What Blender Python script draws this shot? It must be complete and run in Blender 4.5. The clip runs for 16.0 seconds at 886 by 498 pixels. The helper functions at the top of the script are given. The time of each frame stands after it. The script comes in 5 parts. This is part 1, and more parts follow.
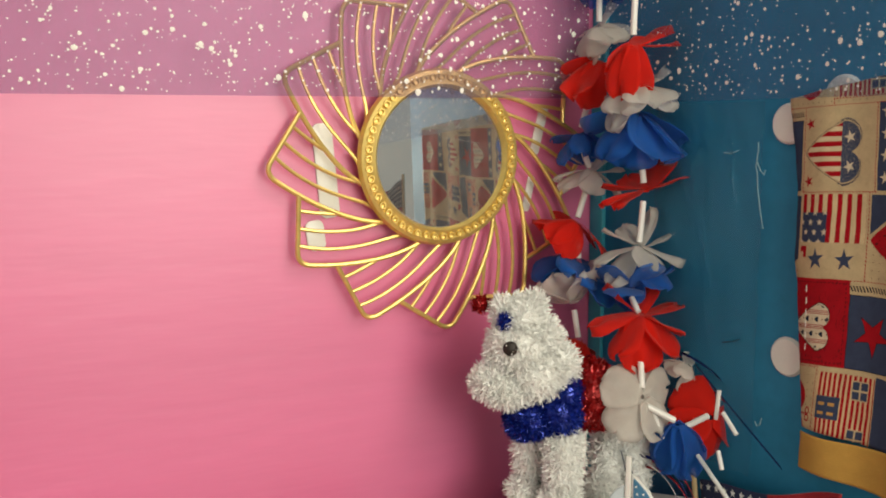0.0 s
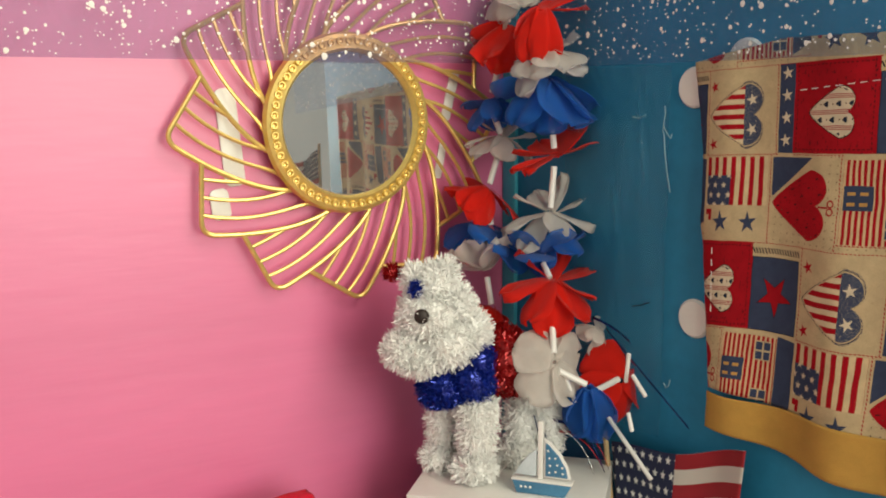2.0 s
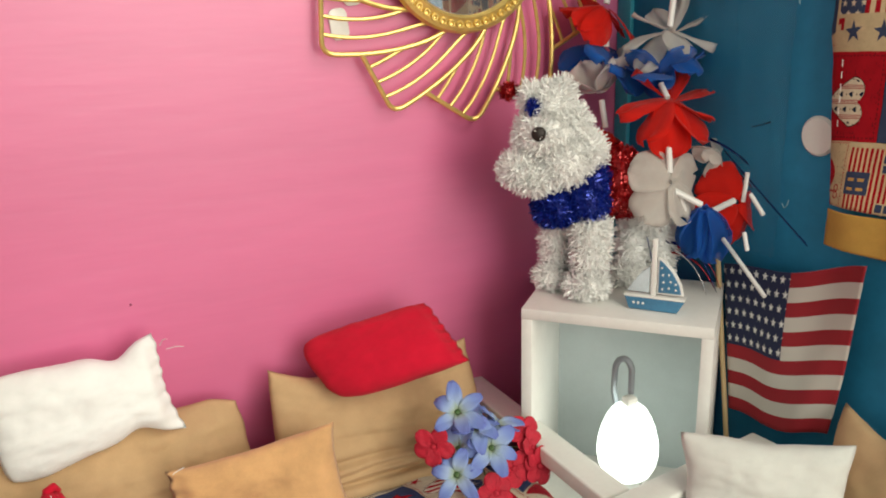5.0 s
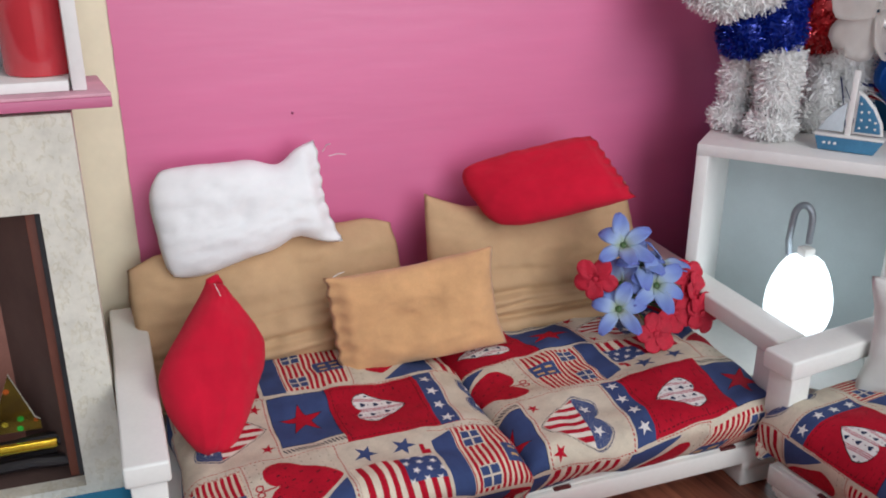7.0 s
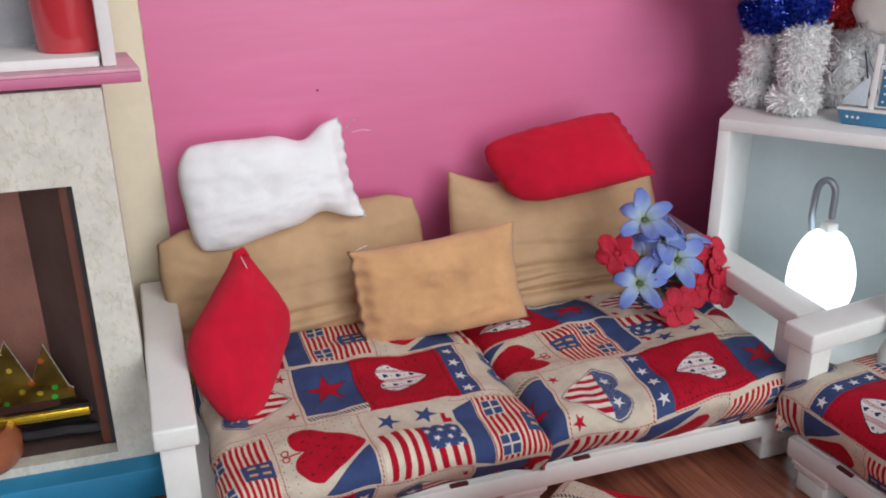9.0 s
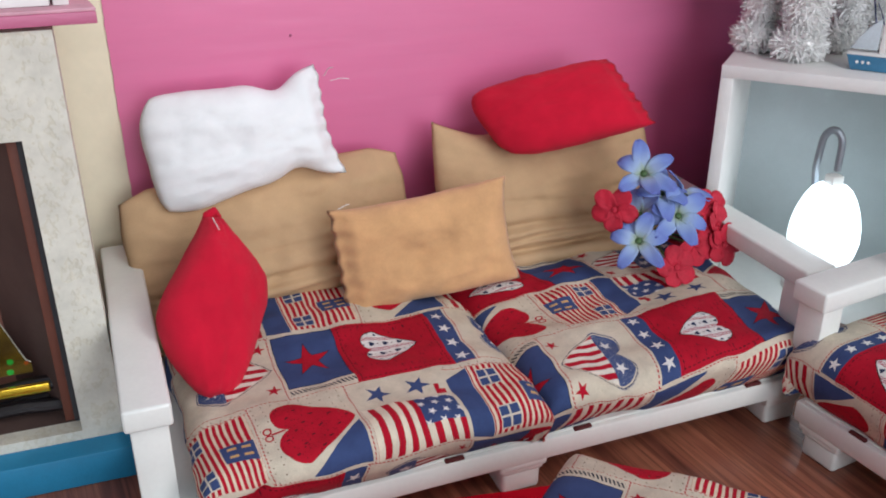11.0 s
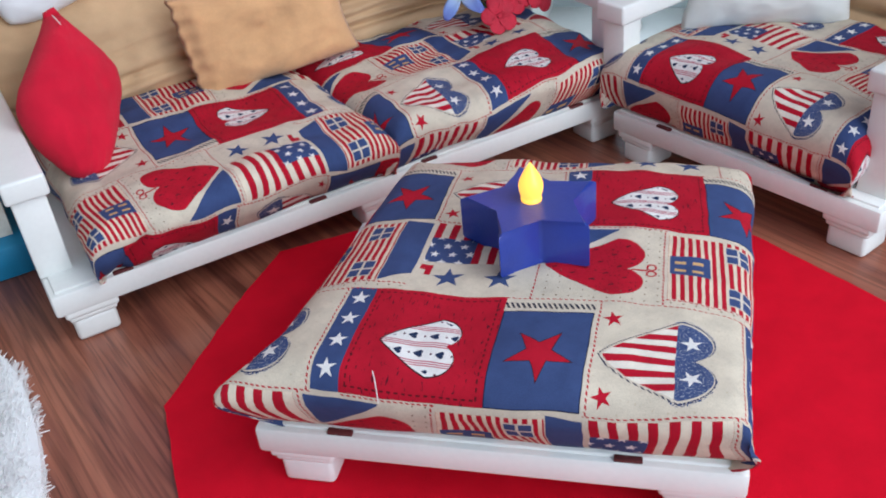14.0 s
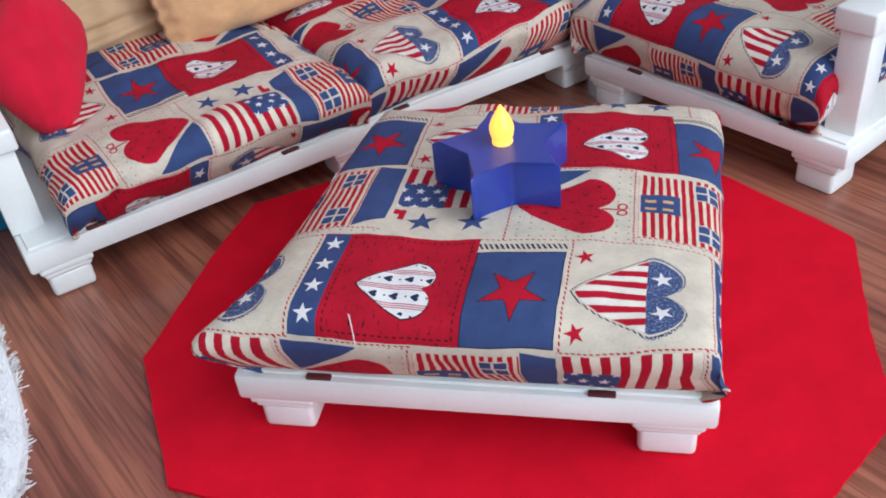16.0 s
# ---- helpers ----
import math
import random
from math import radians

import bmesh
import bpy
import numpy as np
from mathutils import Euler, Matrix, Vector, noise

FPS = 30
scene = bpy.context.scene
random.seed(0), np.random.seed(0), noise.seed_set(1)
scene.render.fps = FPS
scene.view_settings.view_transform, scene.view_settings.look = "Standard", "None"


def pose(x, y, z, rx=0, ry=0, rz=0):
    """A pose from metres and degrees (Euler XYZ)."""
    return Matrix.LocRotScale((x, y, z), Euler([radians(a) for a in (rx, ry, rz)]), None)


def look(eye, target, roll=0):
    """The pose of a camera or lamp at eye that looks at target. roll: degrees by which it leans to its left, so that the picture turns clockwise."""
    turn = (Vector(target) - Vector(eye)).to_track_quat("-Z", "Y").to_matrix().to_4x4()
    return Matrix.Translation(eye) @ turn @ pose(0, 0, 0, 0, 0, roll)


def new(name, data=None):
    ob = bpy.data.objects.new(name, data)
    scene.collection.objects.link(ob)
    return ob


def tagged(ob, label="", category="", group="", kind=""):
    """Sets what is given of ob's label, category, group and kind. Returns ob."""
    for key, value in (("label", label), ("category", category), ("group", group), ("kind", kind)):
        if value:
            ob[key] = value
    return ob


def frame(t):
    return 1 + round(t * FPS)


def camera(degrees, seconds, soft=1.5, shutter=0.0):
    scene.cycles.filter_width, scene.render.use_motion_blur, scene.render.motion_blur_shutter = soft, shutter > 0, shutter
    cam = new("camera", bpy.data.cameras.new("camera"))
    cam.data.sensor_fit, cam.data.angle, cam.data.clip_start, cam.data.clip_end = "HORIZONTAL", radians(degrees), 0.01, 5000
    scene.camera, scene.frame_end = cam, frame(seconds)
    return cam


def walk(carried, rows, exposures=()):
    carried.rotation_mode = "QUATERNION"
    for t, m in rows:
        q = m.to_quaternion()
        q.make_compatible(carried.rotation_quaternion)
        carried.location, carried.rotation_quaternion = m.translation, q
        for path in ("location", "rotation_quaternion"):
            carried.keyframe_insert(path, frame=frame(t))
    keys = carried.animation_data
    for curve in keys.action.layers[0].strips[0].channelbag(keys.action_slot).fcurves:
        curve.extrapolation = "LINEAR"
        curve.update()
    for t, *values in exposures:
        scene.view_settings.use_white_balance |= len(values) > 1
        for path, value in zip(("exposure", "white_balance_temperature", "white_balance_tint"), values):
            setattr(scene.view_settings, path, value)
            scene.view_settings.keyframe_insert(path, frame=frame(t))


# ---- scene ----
cam = camera(51.8, 16.0, soft=1.9)
PATH = [
    (0, (-0.463, -0.572, 0.438), (0.394, 1.214, 0.168), -0.3),
    (0.5, (-0.472, -0.568, 0.449), (0.427, 1.197, 0.172), -0.5),
    (1, (-0.467, -0.568, 0.45), (0.485, 1.168, 0.165), -0.6),
    (1.5, (-0.451, -0.573, 0.448), (0.498, 1.162, 0.153), -0.8),
    (2, (-0.45, -0.57, 0.433), (0.544, 1.134, 0.104), -0.4),
    (2.5, (-0.447, -0.568, 0.428), (0.574, 1.119, 0.093), 0.0),
    (3, (-0.445, -0.568, 0.425), (0.588, 1.11, 0.08), 0.2),
    (3.5, (-0.451, -0.564, 0.425), (0.6, 1.104, 0.091), 0.6),
    (4, (-0.45, -0.563, 0.424), (0.603, 1.106, 0.1), 0.9),
    (4.5, (-0.454, -0.566, 0.42), (0.525, 1.125, -0.005), 0.1),
    (5, (-0.475, -0.574, 0.406), (0.319, 1.157, -0.204), -1.5),
    (5.2, (-0.483, -0.571, 0.396), (0.244, 1.164, -0.284), -2.0),
    (7.3, (-0.516, -0.555, 0.333), (0.037, 1.215, -0.418), -0.2),
    (7.5, (-0.513, -0.562, 0.334), (0.014, 1.217, -0.413), -0.8),
    (8, (-0.514, -0.562, 0.329), (0.001, 1.216, -0.427), -1.1),
    (8.5, (-0.515, -0.565, 0.33), (-0.002, 1.213, -0.428), -0.8),
    (9, (-0.514, -0.566, 0.33), (0.002, 1.204, -0.443), -0.6),
    (9.2, (-0.509, -0.57, 0.331), (-0.015, 1.201, -0.457), -1.2),
    (11.3, (-0.52, -0.526, 0.308), (0.093, 1.16, -0.576), -0.6),
    (11.5, (-0.518, -0.538, 0.302), (0.103, 1.132, -0.606), -1.5),
    (12, (-0.525, -0.581, 0.299), (0.131, 1.021, -0.704), -4.5),
    (12.5, (-0.528, -0.607, 0.293), (0.181, 0.939, -0.758), -5.7),
    (13, (-0.53, -0.615, 0.286), (0.184, 0.907, -0.797), -6.2),
    (13.5, (-0.529, -0.612, 0.28), (0.186, 0.898, -0.82), -6.1),
    (14, (-0.527, -0.611, 0.279), (0.196, 0.892, -0.825), -6.0),
    (14.5, (-0.527, -0.61, 0.279), (0.199, 0.887, -0.832), -5.9),
    (15, (-0.527, -0.609, 0.279), (0.197, 0.877, -0.846), -6.0),
    (15.5, (-0.528, -0.615, 0.275), (0.196, 0.837, -0.894), -6.5),
    (16, (-0.528, -0.616, 0.276), (0.203, 0.82, -0.909), -6.7),
]
EXPOSURES = [(0.0, 0.06, 7900, 1), (1.5, 0.16, 7900, 1), (2.5, 0.19, 7900, 1), (4.7, 0.18, 7900, 1), (5.2, 0.06, 7200, 5), (7.4, -0.12, 6200, 12), (9.2, -0.12, 6200, 12), (11.5, 0.0, 6000, 10), (13.0, 0.08, 5700, 9), (16.0, 0.19, 5600, 9)]
walk(cam, [(t, look(eye, target, roll)) for t, eye, target, roll in PATH], EXPOSURES)

# ---- light ----
world = bpy.data.worlds.new("room_air")
world.use_nodes = True
world.node_tree.nodes["Background"].inputs[0].default_value = (0.9, 0.94, 1.0, 1)
world.node_tree.nodes["Background"].inputs[1].default_value = 0.40
scene.world = world


def area_lamp(name, eye, target, size, watts, colour):
    data = bpy.data.lights.new(name, "AREA")
    data.shape, data.size, data.energy, data.color = "SQUARE", size, watts, colour
    ob = new(name, data)
    ob.matrix_world = look(eye, target)
    return ob


area_lamp("ceiling_lamp_light", (0.16, -0.98, 1.02), (-0.3, -0.15, 0.2), 0.62, 7.8, (1.0, 0.95, 0.88))
area_lamp("window_light", (-0.14, -1.6, 0.60), (-0.3, -0.1, 0.3), 0.9, 13.2, (0.97, 0.98, 1.0))

# ---- materials ----


class Sock:
    """A number in a shader's node tree, with arithmetic."""

    def __init__(self, tree, value):
        self.tree, self.value = tree, value

    def op(self, kind, *others):
        node = self.tree.nodes.new("ShaderNodeMath")
        node.operation = kind
        for slot, item in zip(node.inputs, (self, *others)):
            if isinstance(item, Sock):
                self.tree.links.new(item.value, slot)
            else:
                slot.default_value = item
        return Sock(self.tree, node.outputs[0])

    def __add__(self, o): return self.op("ADD", o)
    def __sub__(self, o): return self.op("SUBTRACT", o)
    def __mul__(self, o): return self.op("MULTIPLY", o)
    def __truediv__(self, o): return self.op("DIVIDE", o)
    def __gt__(self, o): return self.op("GREATER_THAN", o)
    def __lt__(self, o): return self.op("LESS_THAN", o)
    def within(self, a, b): return (self > a) * (self < b)
    def near(self, a, r): return self.op("COMPARE", a, r)
    def mod(self, p): return self.op("FLOORED_MODULO", p)
    def abs(self): return self.op("ABSOLUTE")


def heart(a, b, half, length):
    """1 inside a heart about the origin, whose tip points to minus a."""
    x, y = (b / half).abs(), a / length
    lobe = (((x - 0.47) * (x - 0.47) * -1.0 + 0.275).op("MAXIMUM", 0.0)).op("SQRT")
    low = (x.op("POWER", 1.35) - 1.0) * 1.25
    return (y < lobe) * (y > low)


def star(a, b, radius, turn=0.0):
    ang = (a.op("ARCTAN2", b) + turn + math.pi / 5).mod(2 * math.pi / 5) - math.pi / 5
    rho = (a * a + b * b).op("SQRT")
    return (rho * (ang.abs() - 1.2566).op("COSINE")) < (0.309 * radius)


RED, NAVY, CREAM, WHITE = (0.43, 0.004, 0.021), (0.045, 0.072, 0.185), (0.635, 0.56, 0.44), (0.78, 0.76, 0.73)


def principled(name, rough=0.6, metal=0.0):
    m = bpy.data.materials.new(name)
    m.use_nodes = True
    b = m.node_tree.nodes["Principled BSDF"]
    b.inputs["Roughness"].default_value, b.inputs["Metallic"].default_value = rough, metal
    return m, m.node_tree, b


def add_bump(tree, bsdf, height, strength, distance):
    node = tree.nodes.new("ShaderNodeBump")
    node.inputs["Strength"].default_value, node.inputs["Distance"].default_value = strength, distance
    tree.links.new(height, node.inputs["Height"])
    tree.links.new(node.outputs[0], bsdf.inputs["Normal"])


def noise_node(tree, scale, detail=3.0, rough=0.55, stretch=(1, 1, 1), coords="Object"):
    tc = tree.nodes.new("ShaderNodeTexCoord")
    mp = tree.nodes.new("ShaderNodeMapping")
    mp.inputs["Scale"].default_value = stretch
    nz = tree.nodes.new("ShaderNodeTexNoise")
    nz.inputs["Scale"].default_value, nz.inputs["Detail"].default_value, nz.inputs["Roughness"].default_value = scale, detail, rough
    tree.links.new(tc.outputs[coords], mp.inputs[0])
    tree.links.new(mp.outputs[0], nz.inputs[0])
    return nz.outputs[0]


def ramp(tree, fac, stops):
    node = tree.nodes.new("ShaderNodeValToRGB")
    e = node.color_ramp.elements
    while len(e) < len(stops):
        e.new(0.5)
    for el, (p, c) in zip(e, stops):
        el.position, el.color = p, (*c, 1)
    tree.links.new(fac, node.inputs[0])
    return node.outputs[0]


def mix(tree, fac, a, b):
    node = tree.nodes.new("ShaderNodeMix")
    node.data_type = "RGBA"
    for slot, item in zip((node.inputs[0], node.inputs[6], node.inputs[7]), (fac, a, b)):
        if isinstance(item, Sock):
            item = item.value
        if isinstance(item, bpy.types.NodeSocket):
            tree.links.new(item, slot)
        else:
            slot.default_value = (*item, 1) if isinstance(item, tuple) else item
    return node.outputs[2]


def surface(name, colour, rough=0.6, metal=0.0, vary=0.15, scale=40.0, grain=900.0, bump=0.15, stretch=(1, 1, 1), sheen=0.0, coat=0.0, spec=0.5):
    """A plain coloured surface with blotches at one scale and grain at another."""
    m, tree, b = principled(name, rough, metal)
    big = noise_node(tree, scale, 4.0, 0.6, stretch)
    fine = noise_node(tree, grain, 2.0, 0.6, stretch)
    lo, hi = tuple(c * (1 - vary) for c in colour), tuple(min(1, c * (1 + vary)) for c in colour)
    col = ramp(tree, big, [(0.3, lo), (0.7, hi)])
    f = ramp(tree, fine, [(0.3, (1 - vary * 0.6,) * 3), (0.7, (1, 1, 1))])
    mul = tree.nodes.new("ShaderNodeMix")
    mul.data_type, mul.blend_type = "RGBA", "MULTIPLY"
    mul.inputs[0].default_value = 1.0
    tree.links.new(col, mul.inputs[6])
    tree.links.new(f, mul.inputs[7])
    tree.links.new(mul.outputs[2], b.inputs["Base Color"])
    if bump:
        add_bump(tree, b, fine, bump, 0.0008)
    b.inputs["Specular IOR Level"].default_value = spec
    if sheen:
        b.inputs["Sheen Weight"].default_value = sheen
        b.inputs["Sheen Roughness"].default_value = 0.6
    if coat:
        b.inputs["Coat Weight"].default_value, b.inputs["Coat Roughness"].default_value = coat, 0.12
    return m


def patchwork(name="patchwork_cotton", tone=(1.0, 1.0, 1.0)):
    """The printed cotton: a row of houses, flags and red hearts below a row of squares; the next pair of rows is half a repeat on."""
    m, tree, b = principled(name, 0.85)
    b.inputs["Specular IOR Level"].default_value = 0.2
    uv = tree.nodes.new("ShaderNodeUVMap")
    uv.uv_map = "print"
    sep = tree.nodes.new("ShaderNodeSeparateXYZ")
    tree.links.new(uv.outputs[0], sep.inputs[0])
    u0, v0 = Sock(tree, sep.outputs[0]), Sock(tree, sep.outputs[1])
    wob = Sock(tree, noise_node(tree, 90.0, 1.0, 0.5, (1, 1, 1), "UV"))
    u0, v0 = u0 + (wob - 0.5) * 0.0010, v0 + (wob - 0.5) * 0.0008
    row = (v0 / 0.099).op("FLOOR")
    v = v0 - row * 0.099
    u = (u0 - row * 0.0734).mod(0.1468)
    specks = Sock(tree, noise_node(tree, 900.0, 1.0, 0.5, (1, 1, 1), "UV"))
    col = ramp(tree, specks.value, [(0.26, (0.55, 0.46, 0.34)), (0.36, CREAM)])
    hatch = ((u + v * 0.5) / 0.0019).mod(1.0)
    up = v > 0.0495
    low = v < 0.0495

    def lay(mask, colour):
        nonlocal col
        col = mix(tree, mask, col, colour)

    # upper row: red square with a white heart
    scratch = Sock(tree, noise_node(tree, 420.0, 2.0, 0.6, (2.2, 0.5, 1), "UV"))
    darkred = mix(tree, scratch < 0.355, RED, (0.09, 0.004, 0.014))
    lay(u.within(0.0634, 0.1138) * v.within(0.0500, 0.0990), darkred)
    edge = ((u.near(0.0655, 0.0003) + u.near(0.1114, 0.0003)) * v.within(0.0510, 0.0980)) > 0.5
    lay(edge * (((v / 0.0026).mod(1.0)) < 0.55), (0.10, 0.004, 0.010))
    edge = ((v.near(0.0522, 0.0003) + v.near(0.0968, 0.0003)) * u.within(0.0655, 0.1114)) > 0.5
    lay(edge * (((u / 0.0026).mod(1.0)) < 0.55), (0.10, 0.004, 0.010))
    line = (v - 0.0717 + 0.0041).mod(0.0082) - 0.0041
    inner = mix(tree, (line.near(-0.0009, 0.00022) + line.near(0.0, 0.00022) + line.near(0.0009, 0.00022)) > 0.5, WHITE, (0.45, 0.06, 0.10))
    odd = ((v - 0.0717) / 0.0082).op("FLOOR").mod(2.0)
    dots = heart((u - 0.0890 + odd * 0.0036).mod(0.0076) - 0.0038, (v - 0.0717).mod(0.0082) - 0.0041, 0.0016, 0.0018)
    inner = mix(tree, dots * heart(u - 0.0934, v - 0.0717, 0.0124, 0.0146), inner, (0.015, 0.028, 0.075))
    da, db = (u - 0.0852 + odd * 0.0036).mod(0.0076) - 0.0038, (v - 0.0717).mod(0.0082) - 0.0041
    inner = mix(tree, (da * da + db * db) < 0.00045 ** 2, inner, (0.10, 0.02, 0.04))
    lay(heart(u - 0.0934, v - 0.0717, 0.0140, 0.0162), (0.05, 0.01, 0.015))
    lay(heart(u - 0.0934, v - 0.0717, 0.0133, 0.0155), inner)
    # navy square with a red star, a hatched strip above it
    lay(u.within(0.1138, 0.1460) * v.within(0.0500, 0.0912), (0.008, 0.012, 0.04))
    lay(u.within(0.1142, 0.1456) * v.within(0.0504, 0.0908), NAVY)
    lay(star(u - 0.1296, v - 0.0700, 0.0126, 0.70), (0.05, 0.005, 0.01))
    lay(star(u - 0.1296, v - 0.0700, 0.0116, 0.70), RED)
    lay(u.within(0.1136, 0.1460) * v.within(0.0930, 0.0962) * (hatch < 0.5), (0.03, 0.03, 0.05))
    # strip of white stars
    strip = u.within(0.0530, 0.0634) * v.within(0.0500, 0.0990)
    lay(strip, NAVY)
    lay(star(u - 0.0582, (v - 0.0510).mod(0.0122) - 0.0061, 0.0039, 0.15) * strip * (v < 0.0985), WHITE)
    # flag heart with a stippled rim
    bars = ((v - 0.0010) / 0.0057).mod(1.0) < 0.5
    flag = mix(tree, bars, (0.78, 0.72, 0.62), RED)
    fuzz = Sock(tree, noise_node(tree, 1500.0, 1.0, 0.5, (1, 1, 1), "UV"))
    navy_side = mix(tree, fuzz > 0.60, NAVY, (0.30, 0.32, 0.38))
    flag = mix(tree, u > 0.0286, flag, navy_side)
    flag = mix(tree, star(u - 0.0338, (v - 0.0718).abs() - 0.0085, 0.0040, 0.2), flag, WHITE)
    lay(heart(u - 0.0300, v - 0.0718, 0.0196, 0.0226) * (u > 0.0270) * (fuzz > 0.5), NAVY)
    ringdash = ((u * 1.3 + v) / 0.0016).mod(1.0) < 0.55
    lay(heart(u - 0.0300, v - 0.0718, 0.0190, 0.0221) * ringdash, (0.02, 0.025, 0.07))
    lay(heart(u - 0.0300, v - 0.0718, 0.0183, 0.0213), CREAM)
    lay(heart(u - 0.0300, v - 0.0718, 0.0176, 0.0206), flag)
    lay(star(u - 0.0060, (v - 0.0722).abs() - 0.0168, 0.0039, 0.3) * up, RED)
    # lower row: flag above two stars
    stripes = ((u - 0.0021) / 0.0064).mod(1.0) < 0.5
    lay(u.within(0.0021, 0.0470) * v.within(0.0204, 0.0480), mix(tree, stripes, (0.75, 0.66, 0.52), RED))
    can = u.within(0.0021, 0.0215) * v.within(0.0204, 0.0375)
    lay(can, NAVY)
    lay(star((u - 0.0021 + ((v / 0.0057).op("FLOOR")).mod(2.0) * 0.0035).mod(0.0072) - 0.0036, (v - 0.0006).mod(0.0057) - 0.0028, 0.0023) * can, WHITE)
    lay(star((u - 0.0050).mod(0.0200) - 0.0100, v - 0.0108, 0.0066, 0.1) * u.within(0.0050, 0.0449) * v.within(0.0, 0.0203), NAVY)
    lay((u.within(0.0020, 0.0072) * v.within(0.0150, 0.0182) + u.within(0.0046, 0.0072) * v.within(0.0118, 0.0152)) > 0.5, RED)
    # red heart beside a navy triangle
    lay(u.within(0.0500, 0.0775) * (v > (u - 0.0500) * 0.78 + 0.0258) * (v < 0.0478), NAVY)
    lay(heart(u - 0.0773, v - 0.0226, 0.0200, 0.0228) * low, CREAM)
    lay(heart(u - 0.0773, v - 0.0226, 0.0188, 0.0214) * low, mix(tree, (specks < 0.33), (RED[0] * 1.05, RED[1], RED[2]), (0.09, 0.005, 0.012)))
    sa, sb = (u + v * 0.3).mod(0.0064) - 0.0032, (v + u * 0.45).mod(0.0070) - 0.0035
    lay(heart(u - 0.0773, v - 0.0226, 0.0176, 0.0200) * low * (sa.abs() < 0.0010) * ((sb - sa * 0.7).abs() < 0.00030), (0.05, 0.006, 0.012))
    ring = ((u - 0.0915) * (u - 0.0915) + ((v - 0.0222).abs() - 0.0020) * ((v - 0.0222).abs() - 0.0020)).op("SQRT")
    lay(ring.near(0.0017, 0.0004) * low, RED)
    lay(u.within(0.0838, 0.0900) * v.near(0.0222, 0.0005), RED)
    # house and roof
    house = u.within(0.0977, 0.1339) * v.within(0.0042, 0.0470)
    lay(house, mix(tree, (u / 0.0031).mod(1.0) < 0.55, (0.72, 0.6, 0.45), RED))
    lay(u.within(0.0985, 0.1140) * v.within(0.0215, 0.0340), NAVY)
    lay((u - 0.1004).mod(0.0066).within(0.0, 0.0042) * (v - 0.0238).mod(0.0052).within(0.0, 0.0017) * u.within(0.0995, 0.1130) * v.within(0.0228, 0.0325), (0.6, 0.38, 0.16))
    win = (v - 0.0258).abs()
    lay(u.within(0.1200, 0.1305) * win.within(0.0078, 0.0186), (0.65, 0.58, 0.48))
    lay(u.within(0.1206, 0.1299) * win.within(0.0084, 0.0180) * ((u - 0.12525).abs() > 0.0005) * ((win - 0.0132).abs() > 0.0005), NAVY)
    lay(u.within(0.1343, 0.1468) * (v > (u - 0.1343) * 0.50 + 0.0045) * (v < (u - 0.1343) * -0.12 + 0.0484), NAVY)
    # dotted ground
    pin = ((u.mod(0.0046) - 0.0023) * (u.mod(0.0046) - 0.0023) + (v.mod(0.0042) - 0.0021) * (v.mod(0.0042) - 0.0021)).op("SQRT") < 0.00034
    lay(pin * low * ((u.within(0.0485, 0.0961) * ((v < 0.0085) + (u > 0.0880) + (u < 0.058) * (v < 0.019) > 0.5)) + u.within(0.0961, 0.1468) * (v < 0.0040)), (0.16, 0.10, 0.07))
    # stitching
    dash = ((u + v) / 0.0021).mod(1.0) < 0.6
    seam = (v.near(0.0492, 0.00030) * (u < 0.0530) + v.near(0.0492, 0.00030) * (u > 0.0637) * (u < 0.0977) + v.near(0.0988, 0.00030) + v.near(0.0036, 0.0003) * u.within(0.0961, 0.1468) + u.near(0.0010, 0.00035) * up + u.near(0.0516, 0.00035) * up + u.near(0.0485, 0.00035) * low + u.near(0.0961, 0.00035) * low) > 0.5
    lay(seam * dash, RED)
    weave = noise_node(tree, 2600.0, 1.0, 0.5, (1, 1, 1), "UV")
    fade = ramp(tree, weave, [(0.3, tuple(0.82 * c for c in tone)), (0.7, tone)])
    mul = tree.nodes.new("ShaderNodeMix")
    mul.data_type, mul.blend_type = "RGBA", "MULTIPLY"
    mul.inputs[0].default_value = 1.0
    tree.links.new(col, mul.inputs[6])
    worn_print = ramp(tree, noise_node(tree, 110.0, 5.0, 0.65, (1, 1, 1), "UV"), [(0.32, (0.84, 0.84, 0.85)), (0.62, (1.04, 1.04, 1.04))])
    tree.links.new(fade, mul.inputs[7])
    mul2 = tree.nodes.new("ShaderNodeMix")
    mul2.data_type, mul2.blend_type = "RGBA", "MULTIPLY"
    mul2.inputs[0].default_value = 1.0
    tree.links.new(mul.outputs[2], mul2.inputs[6])
    tree.links.new(worn_print, mul2.inputs[7])
    tree.links.new(mul2.outputs[2], b.inputs["Base Color"])
    add_bump(tree, b, weave, 0.25, 0.0006)
    return m


